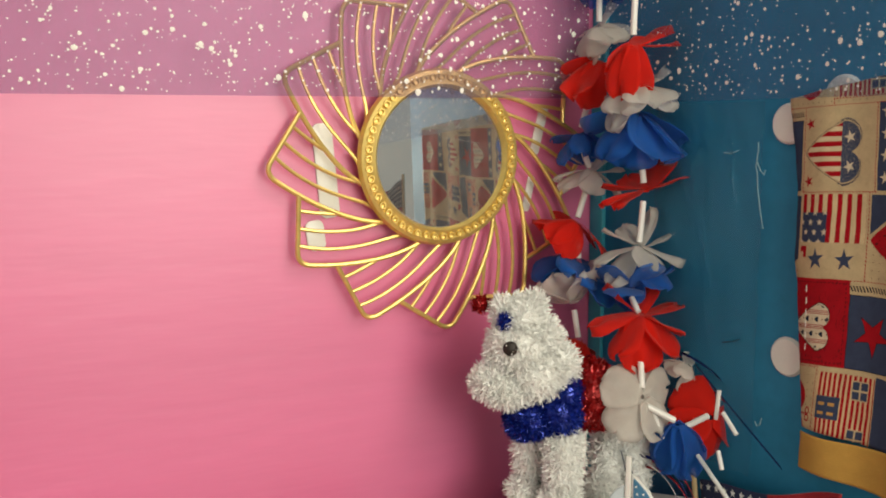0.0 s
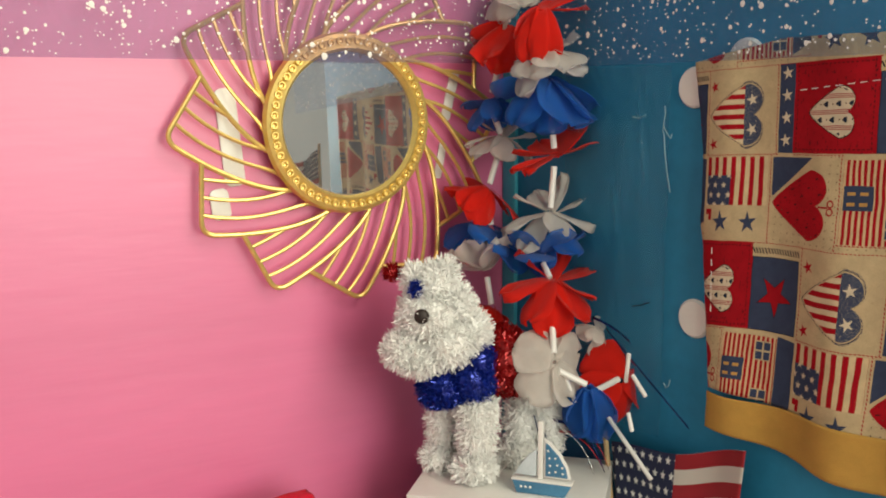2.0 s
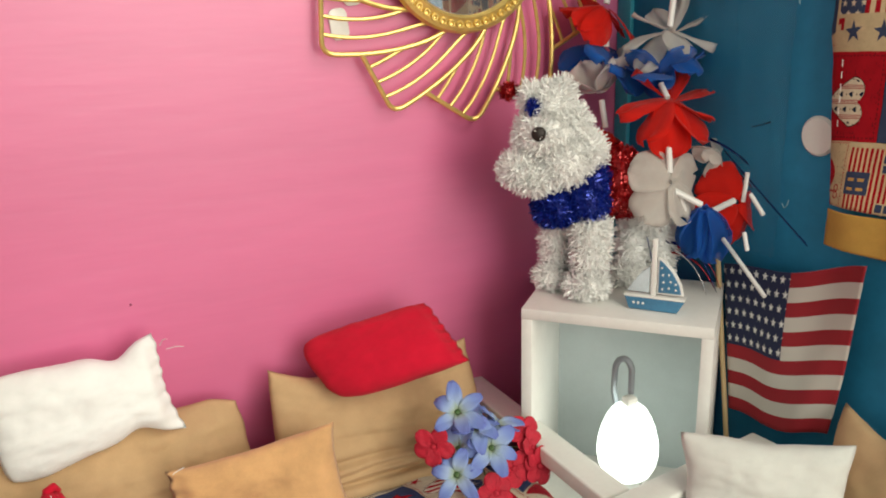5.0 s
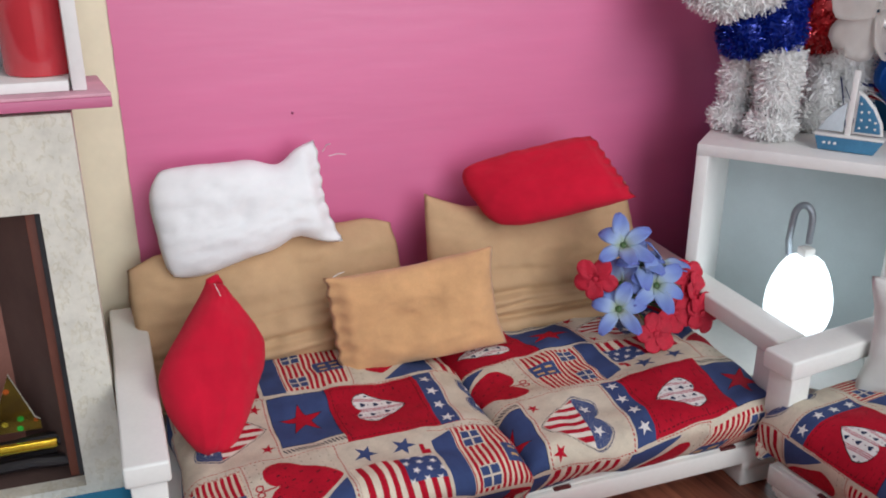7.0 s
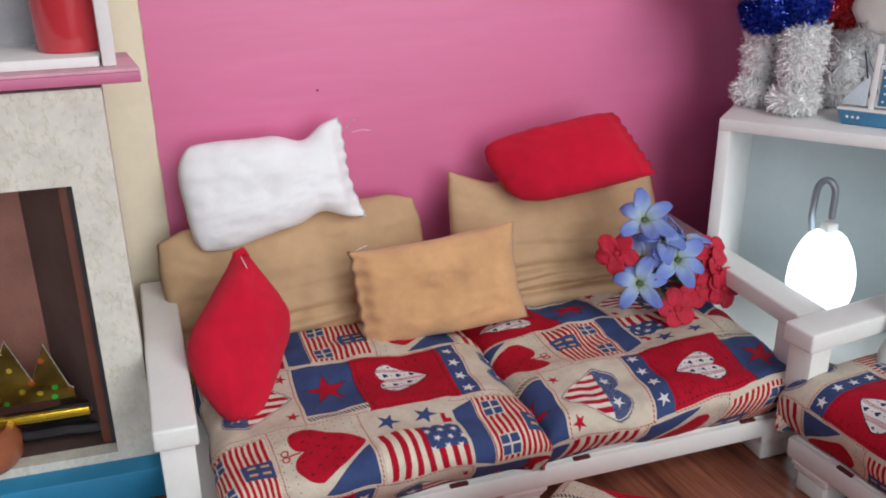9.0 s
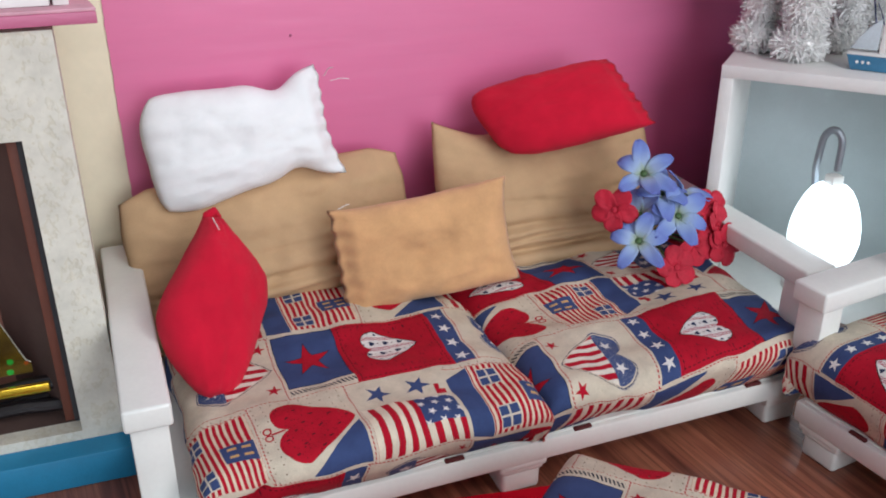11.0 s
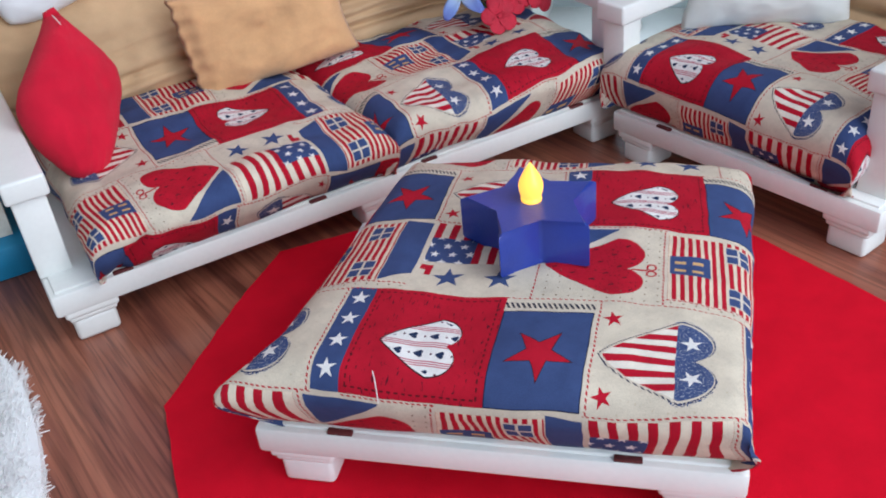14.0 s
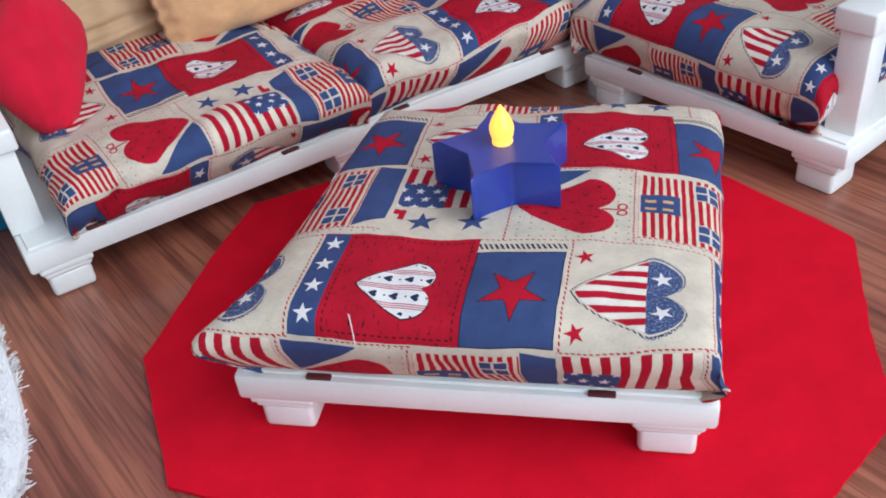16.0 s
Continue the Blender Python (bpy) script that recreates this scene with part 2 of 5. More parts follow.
def wood_floor():
    m, tree, b = principled("dark_wood_laminate", 0.32)
    rings = noise_node(tree, 11.0, 3.0, 0.5, (6.0, 0.5, 1))
    fine = noise_node(tree, 70.0, 3.0, 0.6, (10.0, 0.35, 1))
    streak = noise_node(tree, 20.0, 2.0, 0.5, (7.0, 0.22, 1))
    for mp in [q for q in tree.nodes if q.bl_idname == "ShaderNodeMapping"]:
        turn = tree.nodes.new("ShaderNodeVectorRotate")
        turn.rotation_type = "Z_AXIS"
        turn.inputs["Angle"].default_value = radians(-8.0)
        tree.links.new(mp.inputs[0].links[0].from_socket, turn.inputs["Vector"])
        tree.links.new(turn.outputs[0], mp.inputs[0])
    col = ramp(tree, rings, [(0.28, (0.130, 0.043, 0.030)), (0.42, (0.235, 0.080, 0.050)), (0.58, (0.360, 0.136, 0.080)), (0.70, (0.270, 0.100, 0.062)), (0.80, (0.165, 0.056, 0.038))])
    f = ramp(tree, fine, [(0.32, (0.66, 0.63, 0.62)), (0.44, (0.98, 0.97, 0.97)), (0.65, (1.12, 1.10, 1.08))])
    mul = tree.nodes.new("ShaderNodeMix")
    mul.data_type, mul.blend_type = "RGBA", "MULTIPLY"
    mul.inputs[0].default_value = 1.0
    tree.links.new(col, mul.inputs[6])
    tree.links.new(f, mul.inputs[7])
    veins = tree.nodes.new("ShaderNodeMix")
    veins.data_type, veins.blend_type = "RGBA", "MULTIPLY"
    veins.inputs[0].default_value = 0.75
    tree.links.new(mul.outputs[2], veins.inputs[6])
    tree.links.new(ramp(tree, streak, [(0.44, (1, 1, 1)), (0.485, (0.50, 0.46, 0.45)), (0.515, (0.62, 0.58, 0.56)), (0.56, (1, 1, 1))]), veins.inputs[7])
    tree.links.new(veins.outputs[2], b.inputs["Base Color"])
    add_bump(tree, b, fine, 0.08, 0.0005)
    return m


def glow(name, colour, strength):
    m, tree, b = principled(name, 0.4)
    b.inputs["Base Color"].default_value = (*colour, 1)
    b.inputs["Emission Color"].default_value, b.inputs["Emission Strength"].default_value = (*colour, 1), strength
    return m


def cloth_material(name, colour):
    m = surface(name, colour, 0.8, vary=0.12, scale=90.0, grain=1400.0, bump=0.3)
    b = m.node_tree.nodes["Principled BSDF"]
    t = m.node_tree.nodes.new("ShaderNodeBsdfTranslucent")
    t.inputs[0].default_value = (*colour, 1)
    mx = m.node_tree.nodes.new("ShaderNodeMixShader")
    mx.inputs[0].default_value = 0.28
    b.inputs["Specular IOR Level"].default_value = 0.15
    out = m.node_tree.nodes["Material Output"]
    m.node_tree.links.new(b.outputs[0], mx.inputs[1])
    m.node_tree.links.new(t.outputs[0], mx.inputs[2])
    m.node_tree.links.new(mx.outputs[0], out.inputs[0])
    return m


COTTON = patchwork()
# Darker, yellower copy for the curtain: the weak light there is put into tone.
DIMCOTTON = patchwork("tea_stained_patchwork_cotton", (0.92, 0.82, 0.62))
WOOD = wood_floor()
PINK = surface("pink_wall_paint", (0.71, 0.155, 0.328), 0.40, spec=1.0, vary=0.06, scale=6.0, grain=70.0, bump=0.28, stretch=(0.25, 1, 1.6))
BLUE = surface("blue_wall_paint", (0.020, 0.240, 0.430), 0.5, spec=0.22, vary=0.18, scale=9.0, grain=120.0, bump=0.1)
TURQ = surface("turquoise_paint", (0.03, 0.36, 0.47), 0.5, vary=0.1)
YELLOW = surface("cream_wall_paint", (0.86, 0.78, 0.57), 0.7, vary=0.06, scale=15.0, grain=150.0)
WHITEP = surface("white_plastic", (0.79, 0.805, 0.762), 0.34, vary=0.04, scale=25.0, grain=400.0, bump=0.05, coat=0.2)
WHITEW = surface("white_painted_wood", (0.78, 0.77, 0.74), 0.45, vary=0.05, scale=25.0, grain=300.0, bump=0.1)
SLOT = surface("dark_slot", (0.10, 0.015, 0.015), 0.8, vary=0.05)
FELTRED = surface("red_felt", (0.62, 0.003, 0.019), 0.95, spec=0.1, vary=0.08, scale=60.0, grain=1800.0, bump=0.5)
REDFLEECE = surface("red_fleece", (0.60, 0.008, 0.034), 0.95, spec=0.15, vary=0.12, scale=45.0, grain=1500.0, bump=0.7, sheen=0.05)
WHITEFLEECE = surface("white_fleece", (0.89, 0.91, 0.905), 0.95, vary=0.03, scale=80.0, grain=1500.0, bump=0.35, sheen=0.3)
IVORYFLEECE = surface("ivory_fleece", (0.68, 0.69, 0.65), 0.95, vary=0.05, scale=60.0, grain=1500.0, bump=0.4, sheen=0.2)
TANCLOTH = surface("tan_cotton", (0.53, 0.35, 0.19), 0.85, vary=0.1, scale=30.0, grain=1500.0, bump=0.3)
ORANGEFELT = surface("orange_tan_felt", (0.65, 0.365, 0.165), 0.95, vary=0.14, scale=45.0, grain=1500.0, bump=0.5, sheen=0.2)
GOLD = surface("gold_painted_plastic", (0.78, 0.57, 0.19), 0.31, 0.62, vary=0.12, scale=120.0, grain=900.0, bump=0.08)
MAGENTA = surface("magenta_painted_wood", (0.56, 0.15, 0.27), 0.5, vary=0.12, scale=60.0, stretch=(0.2, 1, 1))
STONE = surface("speckled_grey_stone_paper", (0.69, 0.67, 0.58), 0.7, vary=0.12, scale=55.0, grain=260.0, bump=0.25)
veins = STONE.node_tree
flakes = noise_node(veins, 95.0, 3.0, 0.62, (1, 1, 0.75))
dark = ramp(veins, flakes, [(0.36, (1, 1, 1)), (0.43, (0.88, 0.85, 0.77)), (0.46, (1, 1, 1)), (0.57, (1, 1, 1)), (0.60, (0.90, 0.88, 0.82)), (0.64, (1, 1, 1))])
add_bump(veins, veins.nodes["Principled BSDF"], ramp(veins, flakes, [(0.38, (0, 0, 0)), (0.46, (0.6, 0.6, 0.6)), (0.58, (0.6, 0.6, 0.6)), (0.64, (1, 1, 1))]), 0.3, 0.0010)
vm = veins.nodes.new("ShaderNodeMix")
vm.data_type, vm.blend_type = "RGBA", "MULTIPLY"
vm.inputs[0].default_value = 0.75
sb = veins.nodes["Principled BSDF"].inputs["Base Color"]
veins.links.new(sb.links[0].from_socket, vm.inputs[6])
veins.links.new(dark, vm.inputs[7])
veins.links.new(vm.outputs[2], sb)
CANDLE = surface("blue_candle_plastic", (0.024, 0.047, 0.29), 0.34, vary=0.08, scale=60.0, coat=0.15)
FLAME = glow("warm_flame_glow", (1.0, 0.50, 0.06), 1.15)
BULB = glow("lit_lamp_globe", (0.86, 0.97, 1.0), 2.3)
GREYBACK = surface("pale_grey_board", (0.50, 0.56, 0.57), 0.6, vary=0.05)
STEEL = surface("brushed_steel", (0.30, 0.33, 0.36), 0.42, 0.8, vary=0.1)

# ---- building helpers ----


def part(name, bm, material, parent=None, label="", smooth=True, flat_angle=35):
    """Link a bmesh as one mesh object."""
    me = bpy.data.meshes.new(name)
    bmesh.ops.recalc_face_normals(bm, faces=bm.faces[:])
    bm.to_mesh(me)
    bm.free()
    for mat in (material if isinstance(material, (list, tuple)) else [material]):
        me.materials.append(mat)
    if smooth:
        me.shade_smooth()
        me.set_sharp_from_angle(angle=radians(flat_angle))
    ob = new(name, me)
    if parent is not None:
        ob.parent = parent
    if label:
        ob["label"] = label
    return ob


def empty(name, m, label, category, group="", kind=""):
    ob = new(name)
    ob.empty_display_size = 0.02
    ob.matrix_basis = m
    return tagged(ob, label, category, group, kind)


def block(size, centre=(0, 0, 0), bevel=0.0, turn=0.0, segs=2):
    bm = bmesh.new()
    bmesh.ops.create_cube(bm, size=1.0)
    bmesh.ops.scale(bm, vec=size, verts=bm.verts)
    if bevel:
        bmesh.ops.bevel(bm, geom=bm.edges[:], offset=bevel, segments=segs, profile=0.5, affect="EDGES")
    bmesh.ops.transform(bm, matrix=pose(*centre, 0, 0, turn), verts=bm.verts)
    return bm


def join(*bms):
    out = bms[0]
    for b in bms[1:]:
        me = bpy.data.meshes.new("tmp")
        b.to_mesh(me)
        out.from_mesh(me)
        b.free()
        bpy.data.meshes.remove(me)
    return out


def tube(points, radius, segs=10, taper=None, closed=False):
    """A round bar along points."""
    bm = bmesh.new()
    rings = []
    n = len(points)
    pts = [Vector(p) for p in points]
    for i, p in enumerate(pts):
        d = (pts[(i + 1) % n if closed else min(i + 1, n - 1)] - pts[i - 1 if (closed or i) else 0]).normalized()
        a = d.orthogonal().normalized() if not rings else (last - d * last.dot(d)).normalized()
        last = a
        c = d.cross(a)
        r = radius if taper is None else taper[i]
        rings.append([bm.verts.new(p + (a * math.cos(k * 2 * math.pi / segs) + c * math.sin(k * 2 * math.pi / segs)) * r) for k in range(segs)])
    for i in range(n if closed else n - 1):
        q, w = rings[i], rings[(i + 1) % n]
        for k in range(segs):
            bm.faces.new((q[k], q[(k + 1) % segs], w[(k + 1) % segs], w[k]))
    if not closed:
        bm.faces.new(rings[0][::-1])
        bm.faces.new(rings[-1])
    return bm


def lathe(profile, segs=32, caps=True):
    """Turn a list of (radius, z) about the z axis."""
    bm = bmesh.new()
    rings = [[bm.verts.new((r * math.cos(2 * math.pi * k / segs), r * math.sin(2 * math.pi * k / segs), z)) for k in range(segs)] for r, z in profile]
    for q, w in zip(rings, rings[1:]):
        for k in range(segs):
            bm.faces.new((q[k], q[(k + 1) % segs], w[(k + 1) % segs], w[k]))
    if caps:
        bm.faces.new(rings[0][::-1])
        bm.faces.new(rings[-1])
    return bm


def prism(outline, z0, z1, bevel=0.0):
    bm = bmesh.new()
    low = [bm.verts.new((x, y, z0)) for x, y in outline]
    top = [bm.verts.new((x, y, z1)) for x, y in outline]
    n = len(outline)
    for i in range(n):
        bm.faces.new((low[i], low[(i + 1) % n], top[(i + 1) % n], top[i]))
    bm.faces.new(low[::-1])
    bm.faces.new(top)
    if bevel:
        bmesh.ops.bevel(bm, geom=bm.edges[:], offset=bevel, segments=2, profile=0.5, affect="EDGES")
    return bm


def pillow(w, h, thick, shape=None, n=40, wrinkle=0.002, seed=0.0, folds=0.0, seam=0, dent=None, full=3.0, pleats=()):
    """A stuffed bag in its xy plane. shape(a, b) moves a point of the outline; a, b run from -1 to 1; seam is the end (1 or -1) that is sewn flat, dent a hollow (a, b, radius, depth), pleats creases across it (b, depth)."""
    bm = bmesh.new()
    sides = []
    for sign in (1, -1):
        grid = []
        for i in range(n + 1):
            line = []
            for j in range(n + 1):
                a, b = 2 * i / n - 1, 2 * j / n - 1
                x, y = (shape(a, b) if shape else (a, b))
                ed = max(0.0, (1 - abs(a) ** full)) ** 0.55 * max(0.0, (1 - abs(b) ** full)) ** 0.55
                flat = min(1.0, max(0.0, seam * a - 0.80) / 0.14) if seam else 0.0
                ed *= 1 - 0.72 * flat
                rim = max(abs(a), abs(b)) ** 6
                x, y = x + rim * 0.022 * noise.noise(Vector((a * 2.6, b * 2.6, seed))) + flat * 0.009 * math.sin(23 * b + seed), y + rim * 0.030 * noise.noise(Vector((a * 2.6, b * 2.6, seed + 9)))
                nz = noise.fractal(Vector((x * 2.2 + seed, y * 2.2, sign * 3.0 + seed)), 0.8, 2.0, 3)
                z = sign * (thick / 2 * ed + wrinkle * nz * (0.3 + ed) * 1.6) if ed > 0 else wrinkle * 0.5 * noise.noise(Vector((x * 9 + seed, y * 9, 0)))
                if ed > 0:
                    z += sign * wrinkle * (0.55 * math.sin(19 * a + 2.0 * b + seed) * (1 - a * a) * b ** 4 + 0.55 * math.sin(17 * b + 2.2 * a) * (1 - b * b) * a ** 4) + sign * 0.45 * wrinkle * ed * noise.noise(Vector((x * 4 + seed, y * 5, sign)))
                for at, deep in pleats:
                    z -= sign * deep * ed * math.exp(-((b - at - 0.05 * a - 0.06 * noise.noise(Vector((a * 1.8, at * 5, seed)))) / 0.045) ** 2) * (0.6 + 0.4 * math.sin(2.3 * a + at * 9))
                if dent:
                    z -= sign * dent[3] * math.exp(-((a - dent[0]) ** 2 + (b - dent[1]) ** 2) / dent[2] ** 2) * ed
                z += flat * 0.0007 * math.sin(21 * b + seed)
                line.append((x * w / 2, y * h / 2, z + sign * folds * ed * max(0.0, 0.15 - b) * (abs(math.sin(10.0 * b + 0.9 * a + 1.6 * noise.noise(Vector((a * 1.2, b, seed))))) ** 0.45 - 0.6)))
            grid.append(line)
        sides.append(grid)
    top = [[bm.verts.new(p) for p in line] for line in sides[0]]
    low = [[top[i][j] if i in (0, n) or j in (0, n) else bm.verts.new(sides[1][i][j]) for j in range(n + 1)] for i in range(n + 1)]
    for g, flip in ((top, False), (low, True)):
        for i in range(n):
            for j in range(n):
                q = (g[i][j], g[i + 1][j], g[i + 1][j + 1], g[i][j + 1])
                bm.faces.new(q[::-1] if flip else q)
    return bm


def cloth_block(w, d, h, r, u_map=(1, 0, 0, 0, 0, 0), v_map=(0, 1, 0, 0, 0, 0), bulge=0.004, n=64, seed=0.0, wrinkle=0.0012, shape=None):
    """A stuffed seat pad in printed cloth, wrapped over its edges; local x along its width, y to its back, z up from its underside; u_map and v_map lay the print (factors of s, t, 1, ss, st, tt)."""
    bm = bmesh.new()
    lay = bm.loops.layers.uv.new("print")

    def wrap(s, a):
        t = abs(s) - (a - r)
        g = 1 if s > 0 else -1
        if t <= 0:
            return s, 0.0
        ang = t / r
        if ang < math.pi / 2:
            return g * (a - r + r * math.sin(ang)), r * (1 - math.cos(ang))
        rest = t - r * math.pi / 2
        return g * (a - 0.35 * max(0, rest - (h - 2 * r)) ), r + rest

    sx, sy = w / 2 - r + r * math.pi / 2 + h - r, d / 2 - r + r * math.pi / 2 + h - r
    grid, uvs = [], {}
    for i in range(n + 1):
        line = []
        for j in range(n + 1):
            s, t = sx * (2 * i / n - 1), sy * (2 * j / n - 1)
            x, dx = wrap(s, w / 2)
            y, dy = wrap(t, d / 2)
            drop = min(h, max(dx, dy) + 0.35 * min(dx, dy))
            k = (1 - abs(x * 2 / w) ** 5) * (1 - abs(y * 2 / d) ** 5)
            z = h - drop + bulge * k
            nz = noise.fractal(Vector((s * 22 + seed, t * 22, seed)), 0.7, 2.0, 3) * wrinkle * 2
            side = drop / h
            x += nz * (0.2 + side) * 1.5
            y += noise.noise(Vector((s * 30, t * 30, seed + 5))) * wrinkle * side * 2
            x, y = x * (1 - 0.02 * side * side), y * (1 - 0.02 * side * side)
            if shape:
                x, y, z = shape(x, y, z)
            vert = bm.verts.new((x, y, z + nz * (1 - 0.6 * side)))
            if shape:
                s, t, _ = shape(s, t, h)
            uvs[vert] = tuple(sum(a * q for a, q in zip(laid, (s, t, 1.0, s * s, s * t, t * t))) for laid in (u_map, v_map))
            line.append(vert)
        grid.append(line)
    for i in range(n):
        for j in range(n):
            f = bm.faces.new((grid[i][j], grid[i + 1][j], grid[i + 1][j + 1], grid[i][j + 1]))
            for lp in f.loops:
                lp[lay].uv = uvs[lp.vert]
    bmesh.ops.contextual_create(bm, geom=[e for e in bm.edges if e.is_boundary])
    return bm


# ---- structure ----
CORNER = Vector((-0.062, 0.0, 0.0))
EAST = radians(7.0)
EASTM = Matrix.Translation(CORNER) @ pose(0, 0, 0, 0, 0, -90 + 7.0)  # local x runs forward along the blue wall, local y into it

tagged(part("floor", block((2.6, 2.6, 0.02), (-0.4, -0.95, -0.008)), WOOD), "dark reddish brown wood laminate floor", "floor", kind="structure")
EDGE = -0.5297
ragged = [(EDGE + 0.0004 * noise.noise(Vector((0, q * 55, 1))) + 0.0006 * noise.noise(Vector((0, q * 320, 5))), q) for q in np.linspace(0.58, 0.0, 150)]
bm = prism([(-0.062, 0.0), (-0.062, 0.58)] + ragged, -0.03, 0.0)
bmesh.ops.transform(bm, matrix=pose(0, 0, 0, 90, 0, 0), verts=bm.verts)
tagged(part("wall_north", bm, PINK, smooth=False), "pink painted wooden wall with visible grain", "wall", kind="structure")
tagged(part("wall_north_cream", block((1.0, 0.028, 0.58), (-1.0270, 0.0150, 0.29)), YELLOW), "cream painted wall beside the pink one", "wall", kind="structure")
east = part("wall_east", block((0.515, 0.03, 0.58), (0.2575, 0.015, 0.29), 0.001), BLUE)
east.matrix_basis = EASTM
tagged(east, "glossy deep blue painted wall", "wall", kind="structure")
strip = part("trim", block((0.014, 0.004, 0.58), (0.0072, -0.002, 0.29), 0.001), TURQ)
strip.matrix_basis = EASTM
tagged(strip, "turquoise strip along the wall corner", "trim", kind="structure")

# ---- sofas and table ----


def pallet(parent, x0, y0, w, d, feet=((0, 0), (1, 0), (0, 1), (1, 1)), slots=((0.19, 0), (0.78, 0)), lower=0.0):
    """A low plastic pallet with stepped feet and slotted rim; x0, y0 its front left corner."""
    cx, cy = x0 + w / 2, y0 + d / 2
    part("deck", join(block((w, d, 0.0125), (cx, cy, 0.0253 - lower), 0.0018), block((w - 0.006, d - 0.006, 0.004), (cx, cy, 0.0308 - lower), 0.001)), WHITEP, parent)
    for fx, fy in feet:
        px, py = x0 + 0.0170 + fx * (w - 0.034), y0 + 0.0140 + fy * (d - 0.028)
        bm = bmesh.new()
        for k, (a, z0, z1) in enumerate(((0.0265, 0.0155, 0.0205), (0.0238, 0.0125, 0.0160), (0.0215, 0.0, 0.0130))):
            bm = join(bm, block((a, a, z1 - z0), (px, py, (z0 + z1) / 2), 0.0024 if k == 2 else 0.0015, segs=3))
        part("foot", bm, WHITEP, parent)
    for s, side in slots:
        part("slot", block((0.0100, 0.0036, 0.0016), (x0 + s * w, y0 + 0.0028, 0.0318 - lower), 0.0004), SLOT, parent, "dark slot in the rim")


def armrest(parent, x, y0, y1, top=0.092):
    """A flat arm board on a front and a back post."""
    length = y1 - y0
    part("arm_board", block((0.021, length, 0.0115), (x, (y0 + y1) / 2, top - 0.0058), 0.0016, segs=3), WHITEP, parent)
    for y in (y0 + 0.011, y1 - 0.014):
        part("arm_post", block((0.0165, 0.015, top - 0.0115 - 0.032), (x, y, (top - 0.0115 + 0.032) / 2), 0.0012), WHITEP, parent)


def rail(parent, x0, x1, y, z0, z1):
    part("back_rail", block((x1 - x0, 0.008, z1 - z0), ((x0 + x1) / 2, y, (z0 + z1) / 2), 0.0015), WHITEP, parent)


SOFA = pose(-0.537, -0.2065, 0.002, 0, 0, 3.0)
SOFAFRAME = pose(-0.5415, -0.2020, 0.002, 0, 0, 2.3)
sofa = empty("sofa", SOFAFRAME, "white plastic pallet sofa with flat armrests on the wood floor", "sofa")
pallet(sofa, 0.0, 0.0, 0.3615, 0.185, feet=((0, 0), (0.5, 0), (1, 0), (0, 1), (0.5, 1), (1, 1)), slots=((0.101, 0), (0.397, 0), (0.592, 0), (0.885, 0)))
armrest(sofa, 0.0080, 0.0165, 0.192, 0.0875)
armrest(sofa, 0.3580, 0.006, 0.192, 0.0935)
rail(sofa, 0.0, 0.358, 0.181, 0.036, 0.083)

SOFA2 = pose(-0.207, -0.194, 0.002, 0, 0, -80.5)
sofa2 = empty("armchair", SOFA2, "white plastic pallet armchair with flat armrests", "armchair")
pallet(sofa2, 0.012, -0.004, 0.1725, 0.154, slots=((0.22, 0), (0.8, 0)))
armrest(sofa2, 0.0065, -0.002, 0.146, 0.0965)
armrest(sofa2, 0.1725, 0.003, 0.146, 0.0975)
rail(sofa2, 0.0, 0.182, 0.146, 0.036, 0.083)

TABLE = pose(-0.487, -0.344, 0.0042, 0, 0, -41.1)
table = empty("ottoman", TABLE, "low white plastic pallet ottoman on the red felt rug", "ottoman")
pallet(table, 0.0, 0.0, 0.182, 0.150, slots=((0.19, 0), (0.775, 0)), lower=0.0006)


def seat_pad(name, m, w, d, h, r, label, **kw):
    ob = part(name, cloth_block(w, d, h, r, **kw), COTTON, flat_angle=180)
    ob.matrix_basis = m
    return tagged(ob, label, "cushion", "patchwork seat cushions")


def tucked(x, y, z):
    """The front of the pad draws in towards its underside."""
    return x, y + 0.008 * (1 - min(1.0, z / 0.022)) * max(0.0, -y / 0.088), z


def pinched(x, y, z):
    """A tucked pad whose front corner is folded over itself."""
    x, y, z = tucked(x, y, z)
    low = max(0.0, 1 - (z / 0.0281) ** 4) * min(1.0, max(0.0, (-y - 0.055) / 0.02))
    fold = math.exp(-((x + 0.062 - 0.9 * (z - 0.012)) / 0.0035) ** 2)
    lump = math.exp(-((x + 0.074) / 0.009) ** 2 - ((z - 0.008) / 0.009) ** 2)
    return x - 0.0020 * lump * low, y + (0.0060 * fold - 0.0035 * lump) * low, z


# the print runs upside down on one pad and upright on the others
seat_pad("seat_cushion", SOFA @ pose(0.103, 0.080, 0.0330), 0.168, 0.176, 0.0281, 0.011, "patchwork print seat cushion with hearts, stars and flags on the sofa",
         u_map=(-0.982, 0.019, 0.1134, 0.089, 0.563, 0.395), v_map=(-0.017, -0.893, 0.0606, -0.219, 0.122, 0.465), seed=2.0, wrinkle=0.0017, shape=pinched)
seat_pad("seat_cushion", SOFA @ pose(0.268, 0.080, 0.0330), 0.168, 0.176, 0.0281, 0.011, "patchwork print seat cushion with hearts, stars and flags on the sofa",
         u_map=(0.928, 0.119, 0.2153, -0.239, -0.339, 1.619), v_map=(-0.038, 1.205, 0.1383, -0.359, 0.47, 2.158), seed=8.0, wrinkle=0.0022, shape=tucked)
